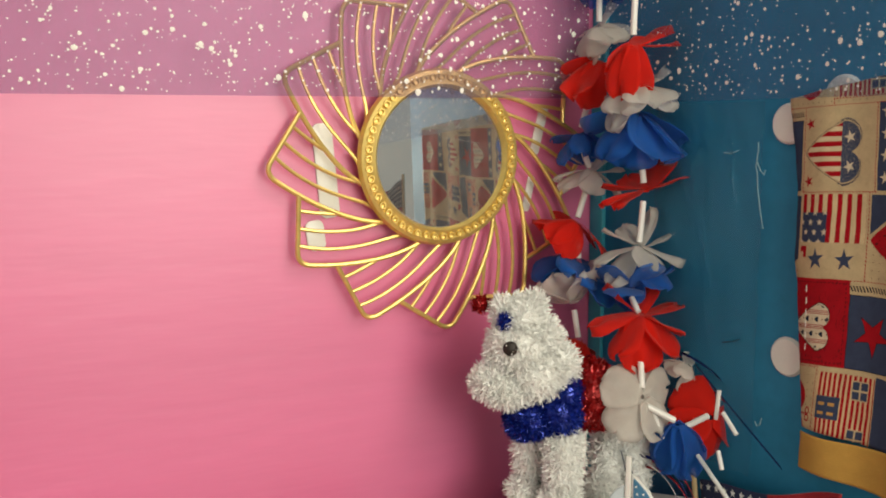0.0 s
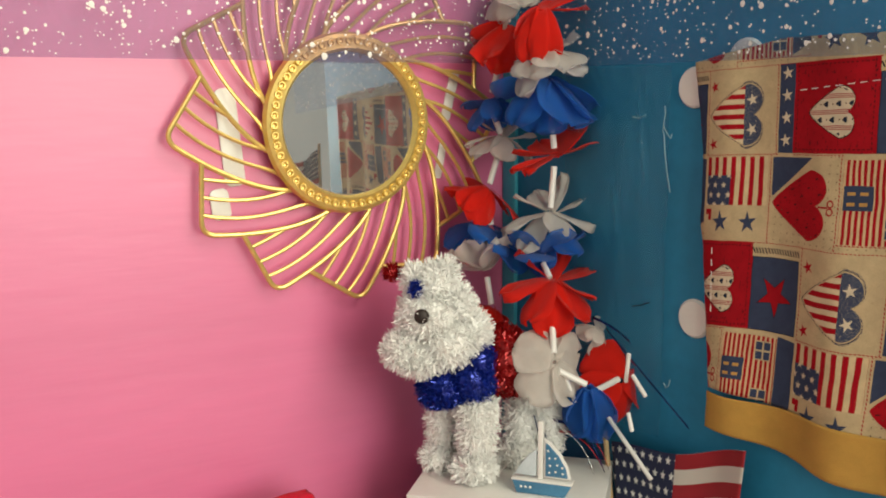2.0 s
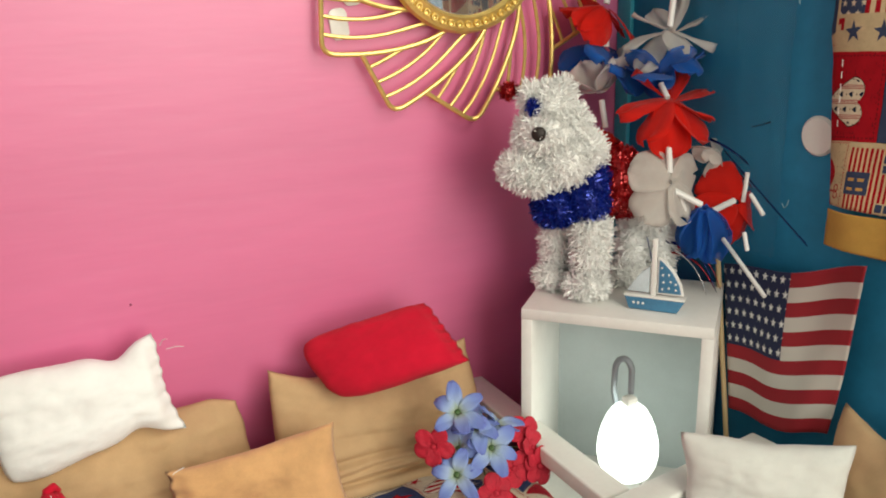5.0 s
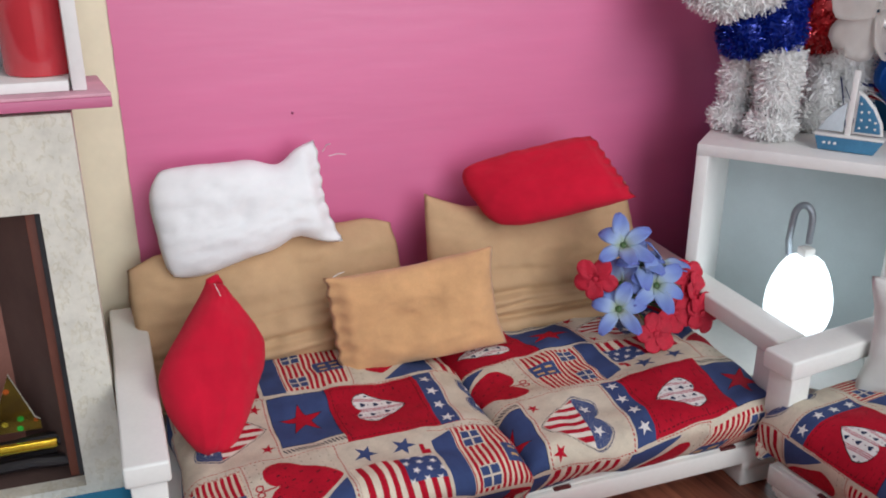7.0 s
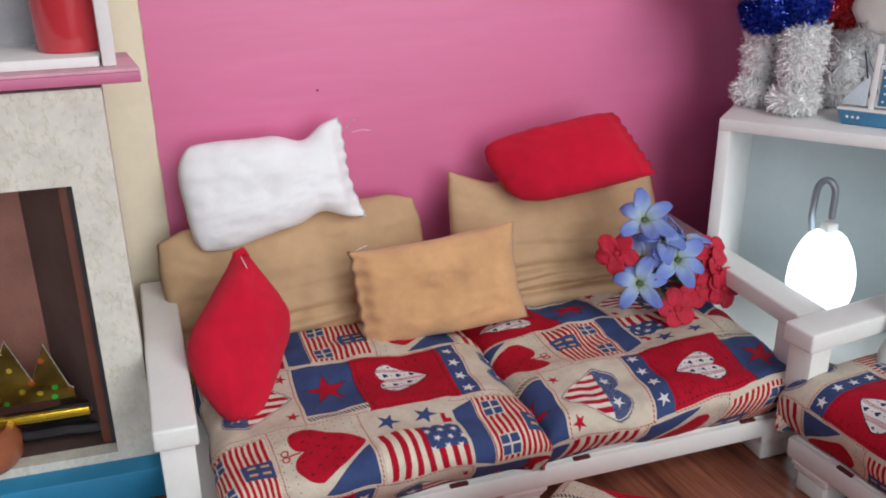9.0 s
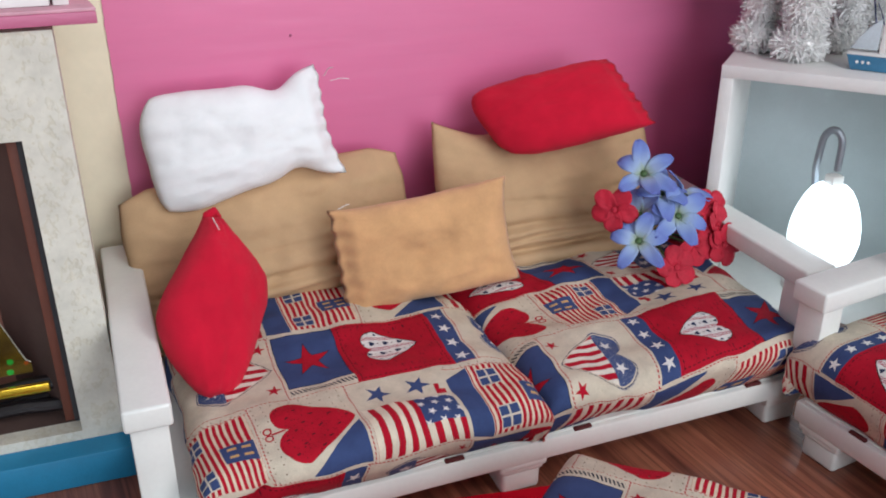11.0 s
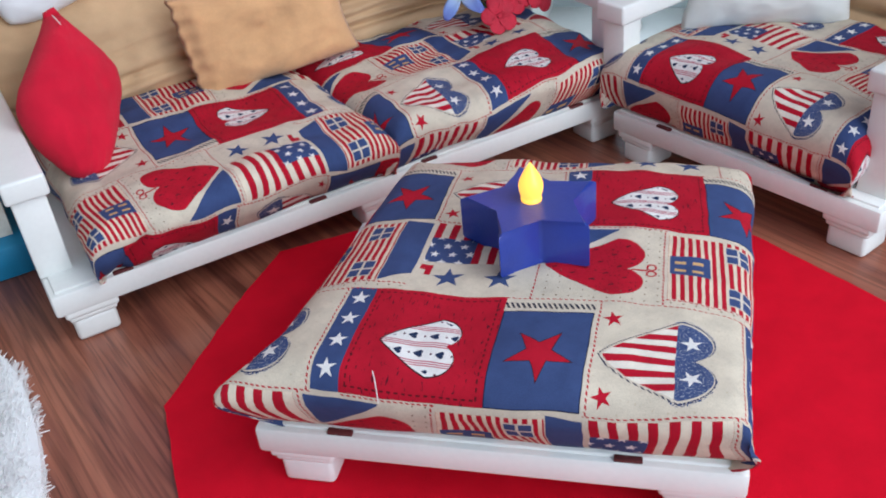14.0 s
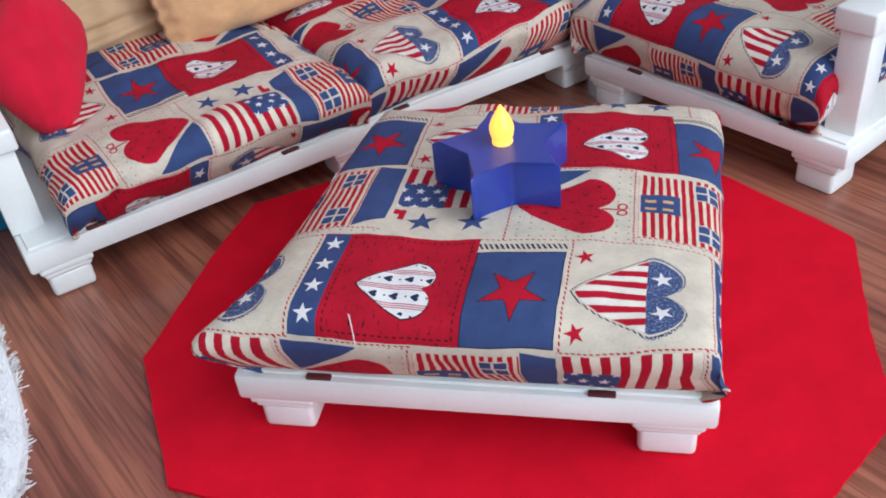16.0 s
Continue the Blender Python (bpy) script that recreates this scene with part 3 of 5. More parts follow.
seat_pad("seat_cushion", SOFA2 @ pose(0.086, 0.068, 0.0330), 0.166, 0.150, 0.0346, 0.014, "plump patchwork print seat cushion on the armchair", u_map=(1.121, -0.08, 0.1152, 0, 0, 0), v_map=(0.039, 1.105, 0.140, 0, 0, 0), seed=5.0, bulge=0.006)


def splay(x, y, z):
    """The pad narrows to its back, and one front corner sticks out as an ear."""
    k = (y + 0.083) / 0.167
    ear = min(1.0, max(0.0, (-x - 0.066) / 0.020)) * min(1.0, max(0.0, (-y - 0.058) / 0.025)) * 0.012 * min(1.0, max(0.0, (z - 0.002) / 0.016))
    tuck = 0.0085 * (1 - min(1.0, z / 0.022)) * max(0.0, -y / 0.083)
    slack = min(1.0, max(0.0, (x - 0.068) / 0.018)) * min(1.0, max(0.0, (-y - 0.062) / 0.020)) * 0.0050 * math.exp(-((z - 0.009) / 0.007) ** 2)
    return (1 - 0.063 * k) * x + 0.0165 * k - ear + slack, y - ear * 0.3 + tuck - slack * 0.4, z


seat_pad("table_cushion", TABLE @ pose(0.0925, 0.0765, 0.0308), 0.174, 0.167, 0.0333, 0.0085, "square patchwork print cushion with hearts and stars on the ottoman",
         u_map=(1.01, -0.02, 0.1102, 0.1, 0.355, 0.331), v_map=(0.013, 0.999, 0.1367, -0.478, 0.287, -0.146), seed=11.0, shape=splay, bulge=0.0075)

# ---- rugs ----
rug_outline = [(-0.511, -0.273), (-0.459, -0.217), (-0.422, -0.184), (-0.31, -0.20), (-0.225, -0.285), (-0.206, -0.326), (-0.199, -0.401), (-0.247, -0.449), (-0.278, -0.486), (-0.334, -0.499), (-0.45, -0.445), (-0.524, -0.352)]
fuzzy = []
for p, q in zip(rug_outline, rug_outline[1:] + rug_outline[:1]):
    for k in range(14):
        x, y = p[0] + (q[0] - p[0]) * k / 14, p[1] + (q[1] - p[1]) * k / 14
        fuzzy.append((x + 0.0005 * noise.noise(Vector((x * 90, y * 90, 0))) + 0.0006 * noise.noise(Vector((x * 400, y * 400, 3))), y + 0.0006 * noise.noise(Vector((x * 300, y * 300, 5)))))
tagged(part("rug", prism(fuzzy, 0.0023, 0.0041), FELTRED, smooth=False), "bright red felt rug cut with straight edges on the floor", "rug")

# ---- cube shelf, lamp ----
BOXM = pose(-0.198, -0.090, 0.002, 0, 0, -45)
cube = empty("cube_shelf", BOXM, "white open cube shelf set across the corner", "shelf")
W, D, Hh, T = 0.122, 0.085, 0.184, 0.0075
part("side_panel", block((T, D, Hh), (T / 2, D / 2, Hh / 2), 0.0008), WHITEW, cube)
part("side_panel", block((T, D, Hh), (W - T / 2, D / 2, Hh / 2), 0.0008), WHITEW, cube)
part("top_panel", block((W, D + 0.001, T), (W / 2, D / 2, Hh + 0.0002 - T / 2), 0.0008), WHITEW, cube)
part("bottom_panel", block((W - 2 * T, D, T), (W / 2, D / 2, T / 2 + 0.028), 0.0008), WHITEW, cube)
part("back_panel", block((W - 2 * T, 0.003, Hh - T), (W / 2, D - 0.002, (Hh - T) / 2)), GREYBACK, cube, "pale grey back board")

lamp = empty("table_lamp", pose(-0.1365, -0.1275, 0.0378), "small gooseneck lamp with a glowing white egg shaped globe", "lamp")
egg = [(0.0008, 0.0), (0.0095, 0.0008), (0.0155, 0.0050), (0.0192, 0.0120), (0.0207, 0.0205), (0.0202, 0.0290), (0.0182, 0.0380), (0.0152, 0.0460), (0.0120, 0.0515), (0.0092, 0.0540), (0.0010, 0.0545)]
bm = lathe(egg, 40)
bmesh.ops.transform(bm, matrix=pose(0, 0, 0.025), verts=bm.verts)
part("globe", bm, BULB, lamp, "glowing white globe")
part("collar", block((0.008, 0.008, 0.006), (0, 0, 0.0835), 0.001), WHITEP, lamp)
neck = [(0.001, 0, 0.089)] + [(-0.0028 + 0.0038 * math.cos(a), 0.004 * (1 - math.cos(a)), 0.104 + 0.009 * math.sin(a)) for a in np.linspace(0, math.pi, 14)] + [(-0.005, 0.011, 0.088), (0.008, 0.020, 0.055), (0.012, 0.022, 0.004)]
part("neck", tube(neck, 0.0022, 10), STEEL, lamp, "grey flexible metal neck")
bm = lathe([(0.001, 0), (0.015, 0), (0.015, 0.004), (0.012, 0.007), (0.001, 0.007)])
bmesh.ops.transform(bm, matrix=pose(0.012, 0.020, 0), verts=bm.verts)
part("base", bm, WHITEP, lamp)

# ---- fireplace ----
FIRE = pose(-0.5495, -0.1, 0)
fire = empty("fireplace", FIRE, "toy fireplace with a speckled grey stone surround and pink mantel", "fireplace")
FW = 0.30
SPLAY = 0.056   # how far the slanted firebox sides come in at the back
bm = bmesh.new()
outer, inner = [(0, 0.0215), (0, 0.233), (-FW, 0.233), (-FW, 0.0215)], [(-0.0208, 0.027), (-0.0208, 0.185), (-FW + 0.0208, 0.185), (-FW + 0.0208, 0.027)]
loops = [[bm.verts.new((x, y, z)) for x, z in ring_pts] for y in (0.0, 0.010) for ring_pts in (outer, inner)]
for k in range(4):
    q = (k + 1) % 4
    bm.faces.new((loops[0][k], loops[0][q], loops[1][q], loops[1][k]))
    bm.faces.new((loops[2][k], loops[3][k], loops[3][q], loops[2][q]))
    bm.faces.new((loops[0][k], loops[2][k], loops[2][q], loops[0][q]))
    bm.faces.new((loops[1][k], loops[1][q], loops[3][q], loops[3][k]))
part("surround", bm, STONE, fire, "speckled grey stone surround", smooth=False)
shelf = [(-FW - 0.017, -0.003), (0.0192, -0.003), (0.0120, 0.043), (-FW - 0.0105, 0.043)]
mantel = part("mantel", prism(shelf, 0.2350, 0.2402, 0.0006), MAGENTA, fire, "magenta painted mantel shelf")
# Thin board over the mantel, paler than the shelf below it.
part("mantel_top", prism([(x, y + 0.0006) for x, y in shelf], 0.2402, 0.2418, 0.0004), surface("dusty_pink_paint", (0.66, 0.36, 0.43), 0.7, vary=0.14, scale=50.0), mantel, "dusty paler pink upper face")
# Light and shade put into the colour: lit back, darker sides and hearth.
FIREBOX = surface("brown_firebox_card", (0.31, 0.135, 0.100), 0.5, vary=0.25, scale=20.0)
FIRESHADE = surface("dark_firebox_card", (0.125, 0.080, 0.070), 0.5, vary=0.25, scale=20.0)
part("firebox_back", block((FW - 0.048, 0.002, 0.158), (-FW / 2, 0.06, 0.106)), FIREBOX, fire, "brown firebox back")
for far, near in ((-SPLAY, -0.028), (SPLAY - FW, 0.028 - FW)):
    part("firebox_side", prism([(near, 0.014), (far, 0.059), (far + 0.0015, 0.060), (near + 0.0015, 0.015)][::1 if near > -0.1 else -1], 0.027, 0.185), FIRESHADE, fire, "dark brown slanted firebox side")
# Dark strip put in where only a shadow gap shows beside the post.
part("firebox_edge", block((0.0045, 0.003, 0.158), (-0.0224, 0.0118, 0.106), 0.0004), surface("dark_grey_card", (0.045, 0.045, 0.05), 0.6), fire, "dark grey inner edge")
part("firebox_post", block((0.0050, 0.005, 0.158), (-0.0268, 0.014, 0.106), 0.0005), surface("red_brown_card", (0.16, 0.05, 0.03), 0.6), fire, "reddish brown corner post")
part("hearth", block((FW - 0.048, 0.05, 0.002), (-FW / 2, 0.035, 0.026)), FIRESHADE, fire, "dark hearth")
GLITTER, tree, b = principled("gold_holographic_foil", 0.25, 0.8)
vor = tree.nodes.new("ShaderNodeTexVoronoi")
vor.inputs["Scale"].default_value = 150.0
tcn = tree.nodes.new("ShaderNodeTexCoord")
tree.links.new(tcn.outputs["Object"], vor.inputs["Vector"])
spark = tree.nodes.new("ShaderNodeSeparateXYZ")
tree.links.new(vor.outputs["Color"], spark.inputs[0])
pick = Sock(tree, spark.outputs[0])
tint = mix(tree, pick > 0.55, (0.75, 0.16, 0.03), (0.75, 0.62, 0.06))
tint = mix(tree, pick < 0.28, tint, (0.08, 0.85, 0.10))
film_brown = ramp(tree, noise_node(tree, 60.0, 2.0), [(0.35, (0.10, 0.060, 0.012)), (0.65, (0.24, 0.16, 0.025))])
tree.links.new(mix(tree, Sock(tree, vor.outputs["Distance"]) < 0.26, film_brown, tint), b.inputs["Base Color"])
GOLDFOIL = surface("bright_gold_foil", (0.85, 0.58, 0.05), 0.22, 0.9, vary=0.2, scale=200.0, bump=0.05)
zig = [(-0.115, 0.0), (-0.030, 0.0), (-0.030, 0.006), (-0.0325, 0.008), (-0.042, 0.036), (-0.051, 0.014), (-0.061, 0.041), (-0.073, 0.014), (-0.086, 0.040), (-0.098, 0.014), (-0.115, 0.03)]
bm = prism(zig, 0.0, 0.0012)
bmesh.ops.transform(bm, matrix=pose(-0.012, 0.030, 0.050, 90, 0, 0), verts=bm.verts)
flames = part("foil_flame", bm, GLITTER, fire, "gold glittering foil flames")
part("foil_edge", tube([(x - 0.012, 0.0292, z + 0.050) for x, z in zig[2:]], 0.0005, 6), surface("silver_glitter_edge", (0.75, 0.72, 0.62), 0.3, 0.6, vary=0.4, scale=900.0), flames, "silvery glitter edge")
part("foil_bar", block((0.10, 0.003, 0.005), (-0.083, 0.012, 0.0500), 0.0008), GOLDFOIL, fire, "bright gold foil bar")
LOG = surface("black_log", (0.012, 0.010, 0.012), 0.35, vary=0.3, scale=80.0, bump=0.4)
for k, (z, y, tilt) in enumerate(((0.042, 0.026, 3), (0.035, 0.020, -2), (0.031, 0.030, 4))):
    bm = tube([(-0.115 + 0.0085 * q, y, z + math.sin(q * 1.7 + k) * 0.0006 + (q - 5) * 0.0085 * math.tan(radians(tilt))) for q in range(11)], 0.0042 - 0.0005 * k, 10)
    part("log", bm, LOG, fire, "glossy black log")
pot = part("clay_pot", lathe([(r * 1.3, z * 1.25) for r, z in ((0.001, 0.0), (0.011, 0.0), (0.014, 0.004), (0.0145, 0.012), (0.012, 0.017), (0.0095, 0.018), (0.0085, 0.015), (0.001, 0.012))]), surface("brown_clay", (0.34, 0.11, 0.05), 0.25, vary=0.2))
pot.matrix_basis = pose(-0.638, -0.092, 0.0275)
tagged(pot, "small glazed brown clay pot on the hearth", "pot")
tagged(part("plinth", block((0.34, 0.112, 0.019), (-0.697, -0.058, 0.0117), 0.001), surface("blue_plinth_paint", (0.02, 0.22, 0.40), 0.5, vary=0.1)), "blue painted plinth under the fireplace", "plinth", kind="structure")

# ---- pillows ----


def loose(name, bm, material, m, label, category="pillow", group=""):
    ob = part(name, bm, material, flat_angle=180)
    ob.matrix_basis = m
    return tagged(ob, label, category, group)


def slump(a, b):
    """Sides swell low down, with two pulled up corners."""
    return a * (1 + 0.03 * (1 - b)), b * (1 - 0.10 * (1 - a * a)) + 0.06 * abs(a) ** 3 * (b > 0) + 0.30 * max(0.0, -a - 0.62) * max(0.0, b)


def worn(a, b):
    """A slumped cushion with its upper corners gathered in."""
    return a * (1 + 0.03 * (1 - b)), b * (1 - 0.04 * a * a) - 0.55 * max(0.0, abs(a) - 0.80) * max(0.0, b)


def bow_tie(a, b):
    """Pinched near one end, like a tied bag."""
    k = 1 - 0.24 * math.exp(-((a - 0.5) / 0.22) ** 2) + 0.08 * max(0.0, a - 0.6)
    k += 0.24 * max(0.0, -a - 0.05) * (b > 0)
    k -= 0.13 * math.exp(-((a - 0.05) / 0.5) ** 2) * (b < 0)
    return a * (1 - ((0.20 if b > 0 else 0.08) if a < 0 else 0.08 if b > 0 else 0.0) * b ** 4) - 0.10 * max(0.0, a) ** 6 * (1 - b * b), b * k * (1 - 0.10 * max(0.0, -a) ** 6) + 0.05 * max(0.0, a - 0.3)


def skew(a, b):
    return a * (1 - (0.12 if a < 0 else 0.03 + 0.02 * math.sin(14 * b)) * b ** 4) - 0.16 * b, b * (1 - (0.16 if a < 0 else 0.05) * a ** 4)


def kite(a, b):
    """A pillow seen on its corner: a knot on top, widest at half its height."""
    near = np.linspace(b - 0.22, b + 0.22, 9)
    right = np.mean(np.interp(near, (-1.2, -1, -0.6, 0.30, 0.8, 1, 1.2), (0.30, 0.40, 0.66, 1.08, 0.34, 0.12, 0.10)))
    left = np.mean(np.interp(near, (-1.2, -1, -0.7, -0.1, 0.8, 1, 1.2), (0.25, 0.38, 0.78, 1.12, 0.30, 0.12, 0.10)))
    return (a * right if a > 0 else a * left) + 0.10 * b, b * (1 - 0.12 * a * a * (b < 0))


def eared(a, b):
    """A square pillow whose corners stand out a little."""
    return a * (1 - 0.09 * (1 - b * b) ** 2), b * (1 - 0.10 * (1 - a * a) ** 2)


def ruffled(a, b):
    """A pillow whose one end is gathered in small ruffles."""
    w = max(0.0, -a - 0.55) / 0.45
    return a * (1 - 0.08 * (1 - b * b) * max(0.0, a)) - 0.018 * w * math.sin(21 * b + 0.6), b * (1 - 0.05 * (1 - a * a)) * (1 + 0.02 * w)


loose("back_cushion", pillow(0.164, 0.098, 0.030, worn, n=72, seed=1.0, wrinkle=0.0016, folds=0.020, pleats=((0.52, 0.0016), (-0.12, 0.0030), (-0.38, 0.0045), (-0.55, 0.0035))), TANCLOTH, pose(-0.4535, -0.040, 0.0870, 68, -3, 2), "tan cotton back cushion slumped against the pink wall", "cushion", "back cushions")
loose("back_cushion", pillow(0.145, 0.098, 0.030, slump, n=72, seed=4.0, wrinkle=0.0016, folds=0.018, pleats=((0.58, 0.0020), (0.05, 0.0012), (-0.30, 0.0022), (-0.46, 0.0045), (-0.60, 0.0040))), TANCLOTH, pose(-0.281, -0.045, 0.096, 68, 0, 0), "tan cotton back cushion slumped against the pink wall", "cushion", "back cushions")
loose("throw_pillow", pillow(0.1055, 0.0615, 0.030, bow_tie, seed=2.5, wrinkle=0.0012, seam=1, dent=(-0.15, 0.1, 0.3, 0.002), full=2.6), WHITEFLEECE, pose(-0.4665, -0.034, 0.1515, 76, -8, 0), "white fleece pillow pinched at one end on the tan cushion")
loose("throw_pillow", pillow(0.092, 0.050, 0.028, skew, seed=3.5, wrinkle=0.0010, seam=1, full=2.7), REDFLEECE, pose(-0.281, -0.050, 0.1570, 50, -12, -12), "red fleece pillow lying on the tan back cushion")
loose("throw_pillow", pillow(0.103, 0.062, 0.024, ruffled, seed=6.5, wrinkle=0.0012, seam=-1, dent=(-0.2, 0.05, 0.42, 0.0055), full=2.6), ORANGEFELT, pose(-0.3752, -0.084, 0.0955, 76, -6, -3), "orange tan felt pillow leaning on the back cushions")
knotted = loose("throw_pillow", pillow(0.0585, 0.0956, 0.034, kite, seed=7.5, wrinkle=0.0010, full=2.6), REDFLEECE,
      pose(-0.4967, -0.113, 0.0951, 52.2, 0, 35.0) @ pose(0, 0, 0, 0, 0, -27.6), "red fleece pillow standing on its end beside the armrest")
bm = tube([(0.0005, 0.0450, 0.0), (-0.0010, 0.0478, 0.0022), (0.0026, 0.0500, 0.0030), (0.0058, 0.0488, 0.0004), (0.0046, 0.0466, -0.0022), (0.0015, 0.0482, -0.0010), (0.0022, 0.0520, 0.0008)], 0.0021, 8, taper=[0.0034, 0.0026, 0.0024, 0.0023, 0.0022, 0.0020, 0.0010])
part("knot", bm, REDFLEECE, knotted, "sewn knot at the tip", flat_angle=180)
loose("throw_pillow", pillow(0.096, 0.066, 0.028, eared, seed=9.5, wrinkle=0.0010, full=2.6), IVORYFLEECE, pose(-0.116, -0.231, 0.1035, 76, 0, -38), "off-white fleece pillow leaning on the armchair")
loose("back_cushion", pillow(0.140, 0.098, 0.028, slump, seed=14.0, wrinkle=0.0016, folds=0.024), TANCLOTH, pose(-0.058, -0.297, 0.089, 72, 0, -82), "tan cotton back cushion on the armchair by the blue wall", "cushion", "back cushions")

# ---- mirror ----
MIR = pose(-0.196, -0.004, 0.416, 90, 0, 0)   # local x along the wall, local y up, local z to the room
mirror = empty("wall_mirror", MIR, "round wall mirror in a gold swirl frame on the pink wall", "mirror")
SILVER, tree, b = principled("mirror_glass", 0.02, 1.0)
b.inputs["Base Color"].default_value = (0.58, 0.58, 0.59, 1)
dust = tree.nodes.new("ShaderNodeBsdfDiffuse")   # a thin grey bloom of dust
dust.inputs[0].default_value = (0.62, 0.60, 0.57, 1)
mx = tree.nodes.new("ShaderNodeMixShader")
veil = ramp(tree, noise_node(tree, 60.0, 3.0), [(0.35, (0.05, 0.05, 0.05)), (0.70, (0.12, 0.12, 0.12))])
tree.links.new(veil, mx.inputs[0])
tree.links.new(b.outputs[0], mx.inputs[1])
tree.links.new(dust.outputs[0], mx.inputs[2])
tree.links.new(mx.outputs[0], tree.nodes["Material Output"].inputs[0])
part("glass", lathe([(0.001, 0.006), (0.050, 0.006), (0.050, 0.0085), (0.047, 0.0095), (0.001, 0.0095)], 72), SILVER, mirror, "round mirror glass", smooth=False).matrix_basis = pose(0, 0, 0, -1.9, 0, 0)
ring = [(0.047, 0.004), (0.0585, 0.004), (0.0595, 0.008), (0.058, 0.0115), (0.0555, 0.0125), (0.0535, 0.0108), (0.0515, 0.0122), (0.049, 0.0132), (0.047, 0.0105), (0.047, 0.004)]
part("rim", lathe(ring, 96, caps=False), GOLD, mirror, "gold rim")

# ---- curtain ----
CURTAIN = EASTM @ pose(0.186, 0, 0)
curtain = empty("curtain", CURTAIN, "tea-stained patchwork print curtain with a tan band on the blue wall", "curtain")


def hanging(name, width, z_low, z_high, material, parent, label="", off=0.006, n=80, m=70, frill=0.0032):
    """A cloth on the wall, with the print's coordinates."""
    bm = bmesh.new()
    lay = bm.loops.layers.uv.new("print")
    grid, uvs = [], {}
    for i in range(n + 1):
        line = []
        for j in range(m + 1):
            k = j / m
            edge_z = z_low + (z_high - z_low) * k
            left = float(np.interp(edge_z, (0.232, 0.25, 0.30, 0.36, 0.40, 0.44, 0.463), (0.0075, 0.0085, 0.0040, -0.0025, -0.0030, -0.0090, -0.0115))) + 0.0012 * noise.noise(Vector((edge_z * 60, 0, 1)))
            s = left + (width - left) * i / n
            t = edge_z - (0.0110 * min(1.0, max(0.0, (0.045 - s) / 0.055)) * max(0.0, k - 0.8) / 0.2 if z_high > 0.4 else 0.0)
            wave = frill * math.sin(s * 92 + 6 * (t - 0.3)) * (0.35 + 0.9 * (0.46 - t) / 0.2) + 0.0016 * noise.noise(Vector((s * 40, t * 18, 3)))
            vert = bm.verts.new((s, -off - wave, t + 0.004 * math.sin(s * 34 + 1.0) * (1 - k)))
            q = t - 0.36
            uvs[vert] = (1.244 * s - 0.014 * q - 0.0003 - 0.991 * s * s - 0.059 * s * q + 0.242 * q * q, -0.075 * s + 0.965 * q + 0.0131 + 0.011 * s * s + 0.182 * s * q + 0.322 * q * q)
            line.append(vert)
        grid.append(line)
    for i in range(n):
        for j in range(m):
            f = bm.faces.new((grid[i][j], grid[i + 1][j], grid[i + 1][j + 1], grid[i][j + 1]))
            for lp in f.loops:
                lp[lay].uv = uvs[lp.vert]
    ob = part(name, bm, material, parent, label, flat_angle=180)
    mod = ob.modifiers.new("thickness", "SOLIDIFY")
    mod.thickness, mod.offset = 0.0006, 0
    return ob


hanging("cloth", 0.264, 0.256, 0.463, DIMCOTTON, curtain)
BANDCLOTH = surface("ochre_felt", (0.50, 0.28, 0.062), 0.95, vary=0.12, scale=45.0, grain=1500.0, bump=0.4)
hanging("band", 0.266, 0.231, 0.2575, BANDCLOTH, curtain, "tan felt band sewn along the hem", off=0.0072, m=14)
for (s0, z0), (s1, z1), count in (((0.060, 0.4352), (0.170, 0.4470), 17), ((0.0090, 0.345), (0.0100, 0.304), 6)):
    for k in range(count):
        p, q = k / count, (k + 0.55) / count
        part("stitch", tube([(s0 + (s1 - s0) * w, -0.0112, z0 + (z1 - z0) * w) for w in (p, (p + q) / 2, q)], 0.00022, 6), WHITEW, curtain, "white running stitch")
for k, (s, z) in enumerate(((-0.0145, 0.4375), (-0.0085, 0.2975), (0.0200, 0.4525))):
    hook = part("wall_hook", lathe([(0.0005, 0.0), (0.0118, 0.0), (0.0123, 0.001), (0.0108, 0.0026), (0.0005, 0.003)], 32), WHITEP)
    hook.matrix_basis = CURTAIN @ pose(s, -0.0003, z, 90, 0, 0)
    tagged(hook, "round white plastic wall hook holding the curtain", "hook", "curtain hooks")

# ---- mirror frame ----
RIB_Z = 0.0058


def swept(rows, a, n=14):
    """Points of a curved bar; rows give angles past the petal's corner, in degrees, and radii."""
    turn, rad = np.array(rows).T
    fit = np.polyfit(turn, rad, min(3, len(rows) - 1))
    return [Vector((np.polyval(fit, q) * math.cos(a + radians(q)), np.polyval(fit, q) * math.sin(a + radians(q)), RIB_Z)) for q in np.linspace(turn[0], turn[-1], n)]


def polar(a, q, r):
    return Vector((r * math.cos(a + radians(q)), r * math.sin(a + radians(q)), RIB_Z))


